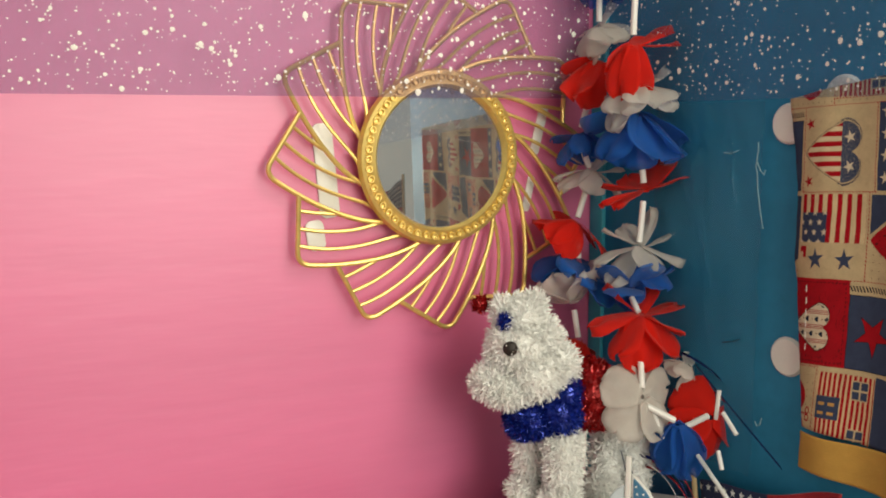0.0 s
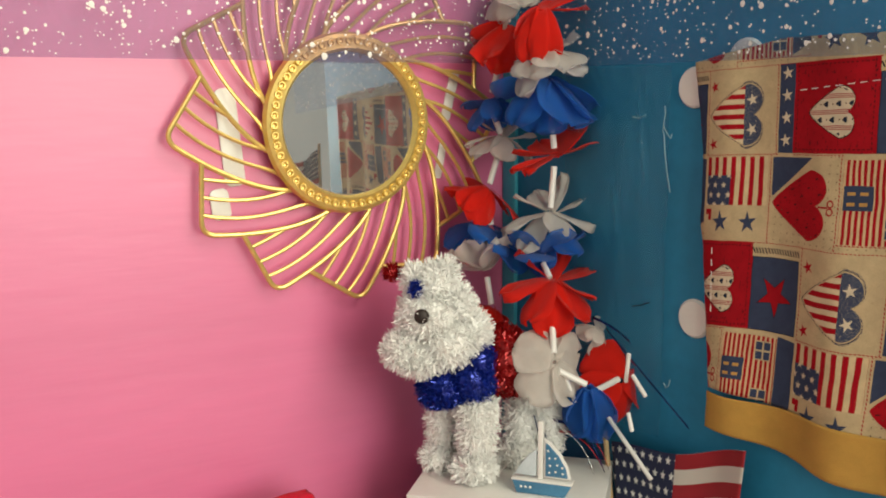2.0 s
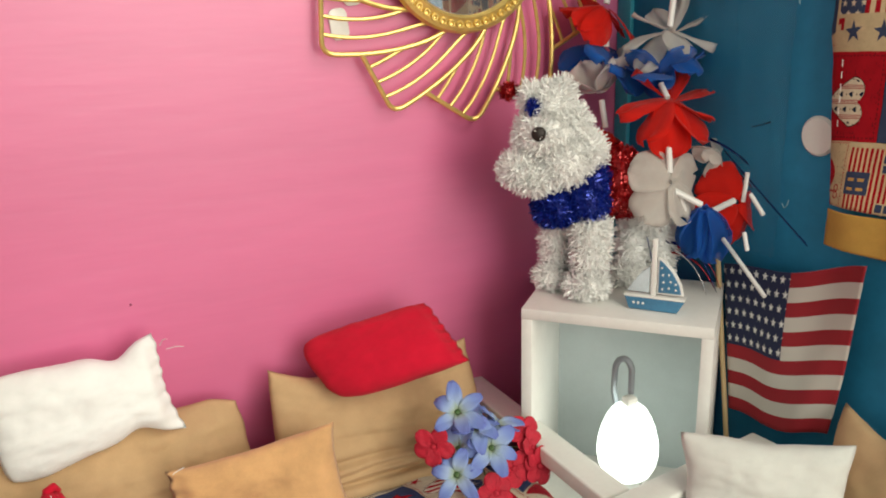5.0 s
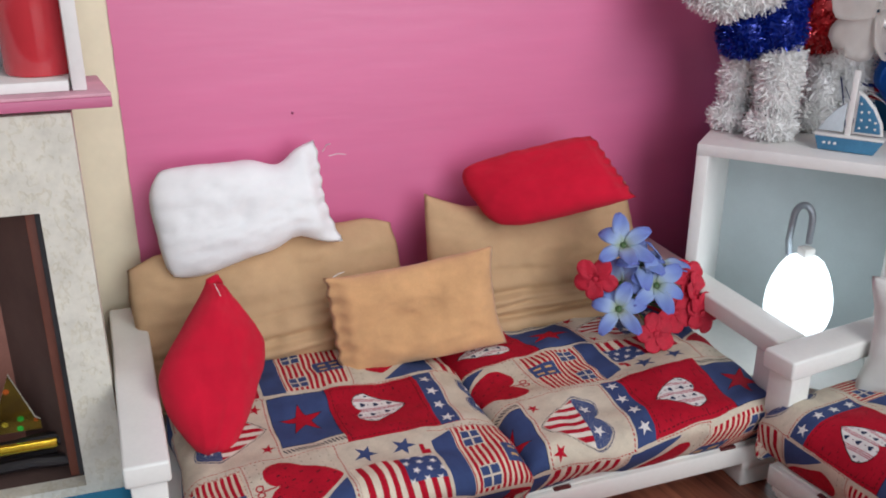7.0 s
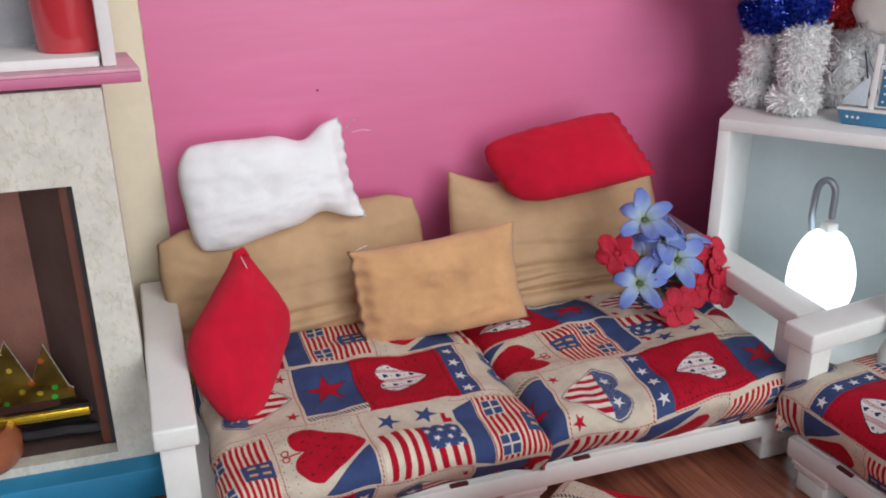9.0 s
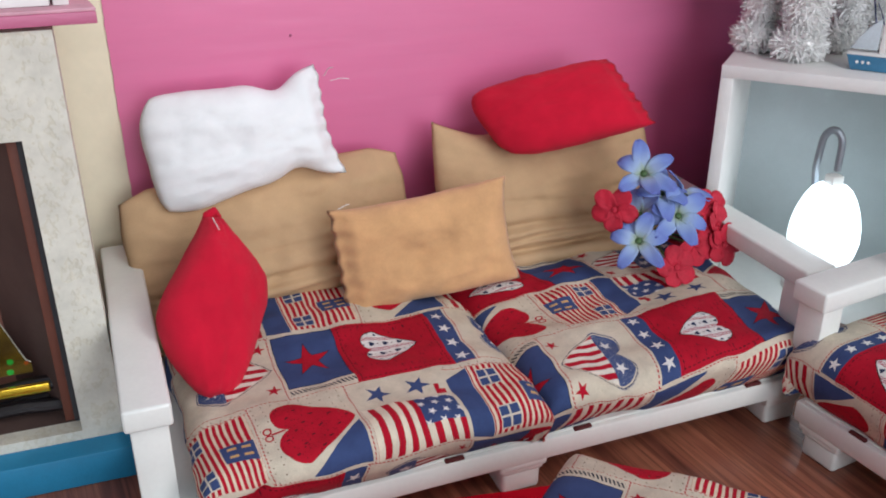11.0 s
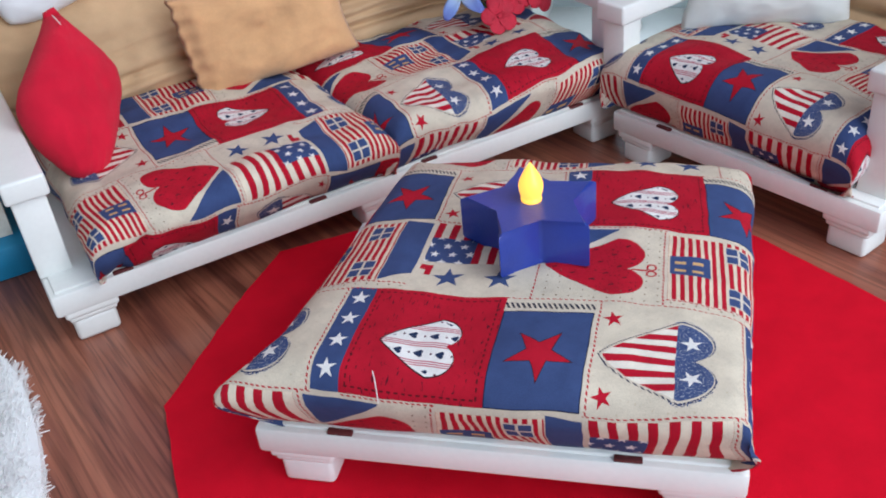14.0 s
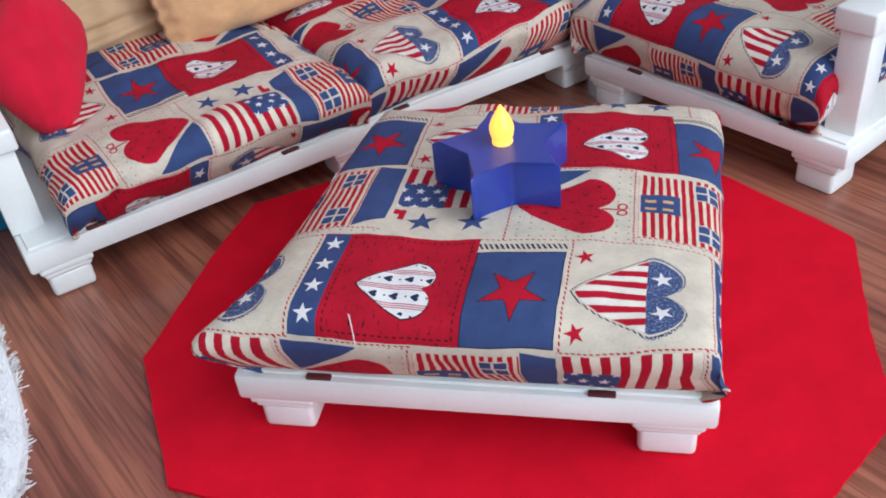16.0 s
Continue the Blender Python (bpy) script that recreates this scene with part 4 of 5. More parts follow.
for i in range(12):
    a = radians(30 * i + 2)
    main = swept(((4.0, 0.1150), (6.0, 0.1107), (11.5, 0.0990), (20.0, 0.0865), (24.0, 0.0797), (31.0, 0.0718), (45.0, 0.0575)), a, 22)
    # outer edge, rounded corner, long bar to the ring
    c, bend = polar(a, 1.2, 0.1205), polar(a, -19.3, 0.1012)
    s0 = c + (bend - c).normalized() * 0.0075
    corner = [s0.lerp(c, t).lerp(c.lerp(main[0], t), t) for t in np.linspace(0, 1, 9)[:-1]]
    part("petal_rim", tube([bend] + corner + main, 0.0017, 8), GOLD, mirror)
    for rows in (((-14.0, 0.1040), (-10.5, 0.0930), (-6.5, 0.0815)), ((-8.4, 0.1085), (-1.0, 0.0905), (12.5, 0.0600)), ((-3.2, 0.1135), (4.0, 0.0985), (10.0, 0.0862), (32.0, 0.0580))):
        part("rib", tube(swept(rows, a), 0.0013, 7), GOLD, mirror)
bead = lathe([(0.0005, 0.0), (0.0010, 0.0002), (0.0017, 0.0017), (0.0024, 0.0017), (0.0029, 0.0006), (0.0030, -0.001)], 12)
bead_mesh = part("bead", bead, GOLD, mirror).data
first = [o for o in mirror.children if o.name.startswith("bead")][0]
for k in range(52):
    o = first if k == 0 else new("bead", bead_mesh)
    o.parent = mirror
    o.location = (0.0535 * math.cos(2 * math.pi * k / 52), 0.0535 * math.sin(2 * math.pi * k / 52), 0.0115)
for k, (x, z, w, h, tilt) in enumerate(((-0.2735, 0.4085, 0.0135, 0.062, -5), (-0.2815, 0.3665, 0.0125, 0.020, -7), (-0.1115, 0.4340, 0.0075, 0.036, 14), (-0.1200, 0.3880, 0.0060, 0.026, 12))):
    tape = part("adhesive_strip", prism([(math.copysign(w / 2 - w * 0.35, math.cos(q)) + w * 0.35 * math.cos(q), math.copysign(h / 2 - w * 0.35, math.sin(q)) + w * 0.35 * math.sin(q)) for q in np.linspace(0.06, 2 * math.pi + 0.06, 28, endpoint=False)], -0.0007, 0.0007, 0.0003), WHITEP)
    tape.matrix_basis = pose(x, -0.0009, z, 90, tilt, 0)
    tagged(tape, "white adhesive strip on the pink wall behind the mirror", "adhesive strip", "adhesive strips")

# ---- star candle ----
CAND = pose(-0.3612, -0.3512, 0.0757)
candle = empty("star_candle", CAND, "blue plastic star shaped electric candle on the ottoman cushion", "candle")
pts = [((0.0298 if k % 2 == 0 else 0.0141) * math.cos(radians(-77 + 36 * k)), (0.0298 if k % 2 == 0 else 0.0141) * math.sin(radians(-77 + 36 * k))) for k in range(10)]
part("body", prism(pts, 0.0, 0.0195, 0.0015), CANDLE, candle, "blue star body")
fl = [(0.0038, 0.0), (0.0042, 0.001)] + [(0.0046 * math.sin(math.pi * (0.22 + 0.78 * k / 14)) ** 0.9 * (1.0 if k < 7 else 1 - 0.03 * (k - 6)) + 0.0002, 0.001 + 0.0158 * k / 14) for k in range(1, 15)]
bm = lathe(fl, 24)
bmesh.ops.transform(bm, matrix=pose(-0.0005, 0, 0.0193), verts=bm.verts)
part("flame", bm, FLAME, candle, "glowing amber plastic flame")

# ---- mantel shelf with candle glass ----
MBOX = pose(-0.541, -0.094, 0.2420)
niche = empty("display_box", MBOX, "white framed display box on the mantel shelf", "box")
part("side_panel", prism([(-0.0065, 0.0), (0.0, 0.0), (-0.0055, 0.05), (-0.0115, 0.05)], 0.0, 0.13, 0.0004), WHITEW, niche)
part("side_panel", block((0.005, 0.05, 0.13), (-0.1375, 0.025, 0.065), 0.0005), WHITEW, niche)
part("base_panel", block((0.127, 0.05, 0.005), (-0.0715, 0.025, 0.0025), 0.0005), WHITEW, niche)
part("top_panel", block((0.127, 0.05, 0.005), (-0.0715, 0.025, 0.1275), 0.0005), WHITEW, niche)
part("back_panel", block((0.124, 0.002, 0.12), (-0.073, 0.048, 0.065)), surface("grey_card", (0.30, 0.30, 0.31), 0.6), niche, "grey back board")
THREADDARK = surface("charred_wick", (0.015, 0.012, 0.010), 0.8, bump=0.0)
REDGLASS = surface("red_glazed_glass", (0.52, 0.032, 0.045), 0.13, vary=0.06, scale=30.0, bump=0.0, coat=0.6)
jar = empty("candle_jar", pose(-0.5618, -0.066, 0.2472), "red glass candle jar inside the white display box", "candle jar")
part("glass", lathe([(0.001, 0.0), (0.0168, 0.0), (0.0176, 0.0015), (0.0179, 0.045), (0.0179, 0.0690), (0.0165, 0.0690), (0.0163, 0.058), (0.001, 0.056)], 40), REDGLASS, jar, "glossy red glass")
part("rim", lathe([(0.0164, 0.0688), (0.0181, 0.0688), (0.0182, 0.0706), (0.0172, 0.0712), (0.0164, 0.0706), (0.0164, 0.0688)], 40, caps=False), REDGLASS, jar)
part("wax", lathe([(0.0005, 0.0562), (0.0161, 0.0562), (0.0159, 0.0605), (0.0030, 0.0596), (0.0005, 0.0596)], 32), surface("red_wax", (0.50, 0.03, 0.03), 0.5, vary=0.08), jar, "red wax")
part("wick", tube([(0, 0, 0.059), (0.0003, 0, 0.064)], 0.0005, 6), THREADDARK, jar, "black wick")

# ---- shaggy rug ----


def blades(points, normals, length, width, rng, lean=0.7):
    """Thin tapered strands on a surface, as raw vertices and faces."""
    n = len(points)
    d = normals + rng.normal(0, lean, (n, 3))
    d /= np.linalg.norm(d, axis=1)[:, None]
    side = np.cross(d, rng.normal(0, 1, (n, 3)))
    side /= np.linalg.norm(side, axis=1)[:, None]
    ln = length * rng.uniform(0.55, 1.15, (n, 1))
    w = width * rng.uniform(0.7, 1.2, (n, 1))
    v = np.stack([points - side * w, points + side * w, points + d * ln + side * w * 0.7, points + d * ln - side * w * 0.7], 1).reshape(-1, 3)
    f = np.arange(4 * n).reshape(-1, 4)
    return v, f


rng = np.random.default_rng(4)


def rug_edge(ang):
    """Radius of the rug's rounded square outline."""
    return (np.abs(np.cos(ang) / 0.146) ** 2.6 + np.abs(np.sin(ang) / 0.131) ** 2.6) ** (-1 / 2.6)


n = 95000
ang, part_r = rng.uniform(0, 2 * math.pi, n), np.sqrt(rng.uniform(0, 1, n))
rad = part_r * rug_edge(ang) * (1 + 0.012 * np.sin(9 * ang) + 0.01 * np.sin(23 * ang + 1))
pts = np.stack([rad * np.cos(ang), rad * np.sin(ang), 0.0075 + 0.0035 * rng.uniform(0, 1, n) - 0.006 * part_r ** 8], 1)
nrm = np.stack([np.cos(ang) * part_r ** 6 * 0.9, np.sin(ang) * part_r ** 6 * 0.9, np.full(n, 0.8)], 1)
v, f = blades(pts, nrm, 0.0050, 0.00034, rng, 0.55)
me = bpy.data.meshes.new("pile")
me.from_pydata(v.tolist(), [], f.tolist())
me.materials.append(cloth_material("white_shag_wool", (0.90, 0.90, 0.89)))
shag = empty("shaggy_rug", pose(-0.710, -0.254, 0.0022), "rounded white shaggy wool rug on the wood floor", "rug")
pile = new("pile", me)
pile.parent = shag
tagged(pile, kind="stuff")
part("backing", prism([(float(rug_edge(q)) * math.cos(q), float(rug_edge(q)) * math.sin(q)) for q in np.linspace(0, 2 * math.pi, 72, endpoint=False)], 0.0004, 0.0075, 0.0025), WHITEFLEECE, shag)

# ---- tinsel dog ----
ORIGIN = Vector((-0.152, -0.088, 0.1865))
RIGHT, FAR = Vector((0.846, -0.533, 0)), Vector((0.533, 0.846, 0))
LUMPS = [  # across, away, up, three radii, colour, share
    (-0.0210, 0.000, 0.1260, 0.0135, 0.0140, 0.0150, 0, 0.9), (-0.0335, -0.004, 0.1340, 0.0048, 0.0050, 0.0080, 0, 0.32), (-0.0135, 0.003, 0.1350, 0.0070, 0.0070, 0.0085, 0, 0.40),
    (-0.0230, -0.002, 0.1090, 0.0190, 0.0190, 0.0190, 0, 1.4), (-0.0370, -0.008, 0.0885, 0.0140, 0.0130, 0.0115, 0, 0.9), (-0.0300, -0.008, 0.0830, 0.0135, 0.0130, 0.0095, 0, 0.6),
    (-0.0080, 0.004, 0.1100, 0.0120, 0.0160, 0.0190, 0, 0.8), (0.0000, 0.005, 0.0970, 0.0140, 0.0175, 0.0140, 0, 0.8), (-0.0130, 0.000, 0.094, 0.0200, 0.0200, 0.0190, 0, 1.1),
    (-0.0150, 0.002, 0.0630, 0.0160, 0.0180, 0.0140, 1, 1.1), (0.0030, 0.005, 0.0670, 0.0160, 0.0195, 0.0175, 1, 1.2), (0.0080, 0.006, 0.0790, 0.0110, 0.0180, 0.0130, 1, 0.7), (-0.0200, 0.000, 0.0590, 0.0105, 0.0150, 0.0100, 1, 0.6),
    (0.0250, 0.020, 0.074, 0.0170, 0.0240, 0.0230, 2, 1.3), (0.0350, 0.028, 0.068, 0.0140, 0.0210, 0.0200, 2, 0.8), (0.0460, 0.034, 0.056, 0.0180, 0.0200, 0.0220, 0, 0.8),
    (0.0065, -0.002, 0.034, 0.0105, 0.0105, 0.0240, 0, 1.0), (0.0050, -0.005, 0.009, 0.0125, 0.0120, 0.0080, 0, 0.7), (0.0060, 0.000, 0.047, 0.0120, 0.0115, 0.0100, 0, 0.5),
    (-0.0160, 0.014, 0.034, 0.0085, 0.0085, 0.0240, 0, 0.8), (-0.0185, 0.012, 0.009, 0.0100, 0.0100, 0.0075, 0, 0.5), (-0.0130, 0.012, 0.048, 0.0100, 0.0100, 0.0080, 0, 0.3),
    (0.0360, 0.028, 0.026, 0.0090, 0.0090, 0.0240, 0, 0.7), (0.0320, 0.022, 0.008, 0.0102, 0.0102, 0.0070, 0, 0.4), (0.0560, 0.030, 0.026, 0.0086, 0.0086, 0.0260, 0, 0.6),
    (-0.0310, -0.0125, 0.1285, 0.0030, 0.0026, 0.0042, 1, 0.10), (-0.0470, 0.000, 0.1370, 0.0045, 0.0040, 0.0042, 2, 0.14)]
TINSELS = []
for nm, c, r in (("white_tinsel", (0.94, 0.94, 0.92), 0.28), ("blue_tinsel", (0.008, 0.035, 0.36), 0.16), ("red_tinsel", (0.42, 0.010, 0.014), 0.16)):
    TINSELS.append(surface(nm, c, r, 0.0 if nm[0] == "w" else 0.55, vary=0.06 if nm[0] == "w" else 0.30, scale=300.0, bump=0.0, coat=0.3))
verts, faces, slots = [], [], []
for a, away, up, ra, rd, rz, colour, share in LUMPS:
    n = int((3000 if colour else 2600) * share)
    d = rng.normal(0, 1, (n, 3))
    d /= np.linalg.norm(d, axis=1)[:, None]
    pts = np.array([a, away, up]) + d * np.array([ra, rd, rz])
    v, f = blades(pts, d, 0.0036 if colour else 0.0058, 0.00036 if colour else 0.00042, rng, 0.9 if colour else 0.85)
    base = sum(len(q) for q in verts)
    faces += (f + base).tolist()
    verts.append(v)
    slots += [colour] * n
for a, away, up, ra, rd, rz, colour, share in LUMPS:   # cores
    bm = bmesh.new()
    bmesh.ops.create_uvsphere(bm, u_segments=14, v_segments=9, radius=1.0)
    v = np.array([q.co for q in bm.verts]) * np.array([ra, rd, rz]) + np.array([a, away, up])
    base = sum(len(q) for q in verts)
    bm.verts.index_update()
    faces += [[q.index + base for q in fc.verts] for fc in bm.faces]
    slots += [colour] * len(bm.faces)
    verts.append(v)
    bm.free()
bm = bmesh.new()   # eye
bmesh.ops.create_uvsphere(bm, u_segments=18, v_segments=12, radius=0.0047)
v = np.array([q.co for q in bm.verts]) * np.array([1, 0.7, 1]) + np.array([-0.0272, -0.0218, 0.1135])
base = sum(len(q) for q in verts)
bm.verts.index_update()
faces += [[q.index + base for q in fc.verts] for fc in bm.faces]
slots += [3] * len(bm.faces)
verts.append(v)
bm.free()
allv = np.concatenate(verts)
allv[:, 2] = np.maximum(allv[:, 2], 0.0)
world_v = np.array(RIGHT)[None] * allv[:, :1] + np.array(FAR)[None] * allv[:, 1:2] + np.array([[0, 0, 1.0]]) * allv[:, 2:]
me = bpy.data.meshes.new("tinsel_dog")
me.from_pydata(world_v.tolist(), [], faces)
for mt in (*TINSELS, surface("black_eye", (0.016, 0.009, 0.007), 0.55, vary=0.05, bump=0.0)):
    me.materials.append(mt)
me.polygons.foreach_set("material_index", np.array(slots, dtype=np.int32))
dog = new("dog_figure", me)
dog.location = ORIGIN
tagged(dog, "white tinsel dog figure with blue collar and red coat", "dog figure")

# ---- toy boat ----
BOAT = BOXM @ pose(0.0825, 0.0215, 0.1846, 0, 0, -4)
boat = empty("toy_sailboat", BOAT, "small wooden toy sailboat with a dotted blue sail", "toy boat")
BOATBLUE = surface("boat_blue_paint", (0.05, 0.19, 0.33), 0.5, vary=0.12, scale=120.0)
hull = [(-0.0185, 0.0085), (-0.0155, 0.0), (0.0150, 0.0), (0.0195, 0.0080)]
bm = prism(hull, -0.004, 0.004, 0.0005)
bmesh.ops.transform(bm, matrix=pose(0, 0, 0, 90, 0, 0), verts=bm.verts)
part("hull", bm, BOATBLUE, boat, "blue hull")
part("deck", block((0.0385, 0.0088, 0.0014), (0.0005, 0, 0.0090), 0.0004), WHITEW, boat, "white deck line")
part("mast", block((0.0034, 0.0034, 0.038), (-0.0008, 0, 0.0285), 0.0005), WHITEW, boat)


def sail(outline, y, material, label):
    bm = prism(outline, -0.0014, 0.0014, 0.0003)
    bmesh.ops.transform(bm, matrix=pose(0, y, 0, 90, 0, 0), verts=bm.verts)
    return part("sail", bm, material, boat, label)


sail([(0.0015, 0.0110), (0.0185, 0.0110), (0.0168, 0.0185), (0.0120, 0.0270), (0.0055, 0.0340), (0.0015, 0.0360)], 0.0, WHITEW, "white edge of the dotted sail")
sail([(0.0026, 0.0122), (0.0168, 0.0122), (0.0155, 0.0182), (0.0110, 0.0260), (0.0052, 0.0322), (0.0026, 0.0340)], -0.0006, BOATBLUE, "blue sail with white dots")
sail([(-0.0035, 0.0112), (-0.0175, 0.0112), (-0.0140, 0.0170), (-0.0090, 0.0240), (-0.0035, 0.0285)], 0.0, surface("pale_blue_paint", (0.55, 0.62, 0.66), 0.6), "pale striped sail")
for k, (x, z) in enumerate(((0.005, 0.0148), (0.009, 0.0158), (0.0135, 0.0150), (0.0055, 0.0195), (0.0100, 0.0202), (0.0050, 0.0242), (0.0088, 0.0246), (0.0042, 0.0290), (0.0132, 0.0188))):
    bm = lathe([(0.0002, 0.0), (0.00075, 0.0), (0.0006, 0.0003), (0.0002, 0.0004)], 10)
    bmesh.ops.transform(bm, matrix=pose(x, -0.0020, z, 90, 0, 0), verts=bm.verts)
    part("dot", bm, WHITEW, boat)
for x in (-0.0125, -0.0095, -0.0065):
    bm = lathe([(0.0002, 0.0), (0.0009, 0.0), (0.0007, 0.0003), (0.0002, 0.0004)], 10)
    bmesh.ops.transform(bm, matrix=pose(x, -0.0040, 0.0045, 90, 0, 0), verts=bm.verts)
    part("porthole", bm, WHITEW, boat)

# ---- flower garland ----


def organza(name, colour, clear):
    """Thin woven cloth that lets some light and a little of what is behind it through."""
    m = cloth_material(name, colour)
    tree = m.node_tree
    tree.nodes["Principled BSDF"].inputs["Sheen Weight"].default_value = 0.25
    tree.nodes["Mix Shader"].inputs[0].default_value = 0.55
    out = tree.nodes["Material Output"]
    thin = tree.nodes.new("ShaderNodeBsdfTransparent")
    mx = tree.nodes.new("ShaderNodeMixShader")
    mx.inputs[0].default_value = clear
    tree.links.new(out.inputs[0].links[0].from_socket, mx.inputs[1])
    tree.links.new(thin.outputs[0], mx.inputs[2])
    tree.links.new(mx.outputs[0], out.inputs[0])
    return m


PETAL = {"r": organza("red_petal_cloth", (0.88, 0.030, 0.022), 0.20), "w": organza("white_petal_cloth", (0.84, 0.80, 0.76), 0.36), "b": organza("blue_petal_cloth", (0.018, 0.185, 0.64), 0.36)}


def lei_petal(length, width, rise, curl, fold, seed, cleft=0.0):
    """A soft rounded cloth petal along x, rising at an angle, bending over and folded along its middle; its rim ripples."""
    bm = bmesh.new()
    n, mm = 10, 8
    grid = []
    for i in range(n + 1):
        t = i / n
        half = width * (0.16 + 0.84 * math.sin(math.pi * min(1.0, 0.06 + 0.62 * t)) ** 0.9) * (1.0 if t < 0.72 else math.sqrt(max(0.0, 1 - ((t - 0.72) / 0.285) ** 2)) * 0.86 + 0.14)
        ang = rise + curl * t
        x = sum(length / n * math.cos(rise + curl * k / n) for k in range(i))
        z = sum(length / n * math.sin(rise + curl * k / n) for k in range(i))
        line = []
        for j in range(mm + 1):
            c = 2 * j / mm - 1
            w = fold * width * abs(c) ** 1.3 * t + length * 0.085 * t * noise.noise(Vector((t * 2.4 + seed, c * 1.7, seed * 1.7))) + length * 0.05 * t * t * math.sin(5.5 * c + seed)
            w += length * 0.030 * t * noise.noise(Vector((t * 7 + seed, c * 5.5, seed))) + length * 0.20 * abs(c) ** 2.2 * t * noise.noise(Vector((seed * 2.3, c * 0.8, 9)))
            back = cleft * length * max(0.0, t - 0.55) / 0.45 * max(0.0, 1 - abs(c + 0.15) * 2.2)
            line.append(bm.verts.new((x - back - w * math.sin(ang) + 0.05 * length * t * noise.noise(Vector((c * 2, seed, 3))), half * c * (1 + 0.12 * noise.noise(Vector((t * 3, c, seed + 4)))), z + w * math.cos(ang))))
        grid.append(line)
    for i in range(n):
        for j in range(mm):
            bm.faces.new((grid[i][j], grid[i + 1][j], grid[i + 1][j + 1], grid[i][j + 1]))
    return bm


FLUNG = {   # how single flowers lie: heading, rise, length and width of each petal
    "open": ((18, -0.12, 1.15, 0.60), (90, -0.20, 1.05, 0.62), (162, -0.10, 1.15, 0.58), (234, -0.25, 1.2, 0.62), (306, -0.15, 1.1, 0.60)),
    "hung": ((200, -1.25, 1.3, 0.45), (255, -1.3, 1.5, 0.5), (315, -1.25, 1.45, 0.5), (10, -0.75, 1.15, 0.42), (100, -1.2, 1.2, 0.45)),
    "tossed": ((4, 0.42, 1.15, 0.26), (-12, 0.02, 1.1, 0.24), (28, 0.25, 0.7, 0.3), (205, -1.0, 1.35, 0.42), (245, -1.25, 1.3, 0.4), (120, -0.6, 0.9, 0.4)),
    "bell": ((12, 0.42, 1.2, 0.22), (305, -0.40, 1.0, 0.66), (255, -0.45, 1.0, 0.66), (205, -0.42, 1.1, 0.60), (182, -0.80, 1.3, 0.42), (345, -0.45, 1.0, 0.55), (100, -0.2, 0.9, 0.4)),
    "skirt": ((190, -0.45, 1.25, 0.5), (230, -0.95, 1.15, 0.6), (275, -0.85, 1.2, 0.62), (318, -0.9, 1.2, 0.6), (350, -0.4, 1.2, 0.5), (120, -0.3, 1.1, 0.5), (50, -0.4, 1.1, 0.5)),
    "wing": ((8, 0.72, 1.15, 0.56), (-14, 0.25, 1.1, 0.52), (186, -0.12, 1.35, 0.24), (198, -0.32, 1.2, 0.26), (165, 0.0, 1.0, 0.26), (80, 0.2, 0.8, 0.4)),
    "ragged": ((0, 0.20, 1.2, 0.26), (26, 0.85, 1.15, 0.2), (172, -0.10, 1.2, 0.28), (200, -0.55, 1.3, 0.36), (262, -0.7, 0.9, 0.45), (325, -0.35, 1.1, 0.32), (140, 0.35, 0.9, 0.26), (80, 0.5, 0.8, 0.3)),
    "drape": ((36, 0.62, 1.2, 0.22), (4, 0.10, 1.2, 0.36), (345, -0.45, 1.1, 0.45), (300, -0.85, 1.2, 0.5), (245, -0.85, 1.3, 0.5), (200, -0.6, 1.3, 0.45), (178, -0.05, 1.25, 0.34), (145, 0.55, 0.9, 0.3))}


def lei_flower(colour, m, radius, seed, droop, parent, flung=""):
    """A cloth flower of loose petals round its straw; droop below 0 hangs the petals, above 0 lifts them."""
    hub = part("flower", lathe([(0.0019, -0.0006), (0.0034, -0.0006), (0.0036, 0.0), (0.0034, 0.0006), (0.0019, 0.0006)], 14, caps=False), PETAL[colour], parent)
    hub.matrix_basis = m
    r = random.Random(int(seed * 100))
    start = r.uniform(0, 60)
    rows = FLUNG[flung] if flung else [(start + 60 * k + r.uniform(-14, 14), droop * 0.85 + r.uniform(-0.5, 0.5), r.uniform(0.95, 1.25), r.uniform(0.36, 0.58)) for k in range(6)]
    for k, (head, rise, reach, wide) in enumerate(rows):
        bm = lei_petal(radius * reach, radius * wide, rise, (-0.75 if rise < 0 else 0.3) * r.uniform(0.0, 1.0), r.choice((-1, 1)) * r.uniform(0.0, 0.35), seed * 3.1 + k * 1.9, r.choice((0.0, 0.0, 0.12, 0.22)))
        ob = part("petal", bm, PETAL[colour], hub, flat_angle=180)
        ob.matrix_basis = pose(0, 0, 0, 0, 0, head) @ pose(0.0016, 0, 0.0004 * k, r.uniform(-14, 14), 0, 0)
        mod = ob.modifiers.new("thickness", "SOLIDIFY")
        mod.thickness, mod.offset = 0.00018, 0
    return hub


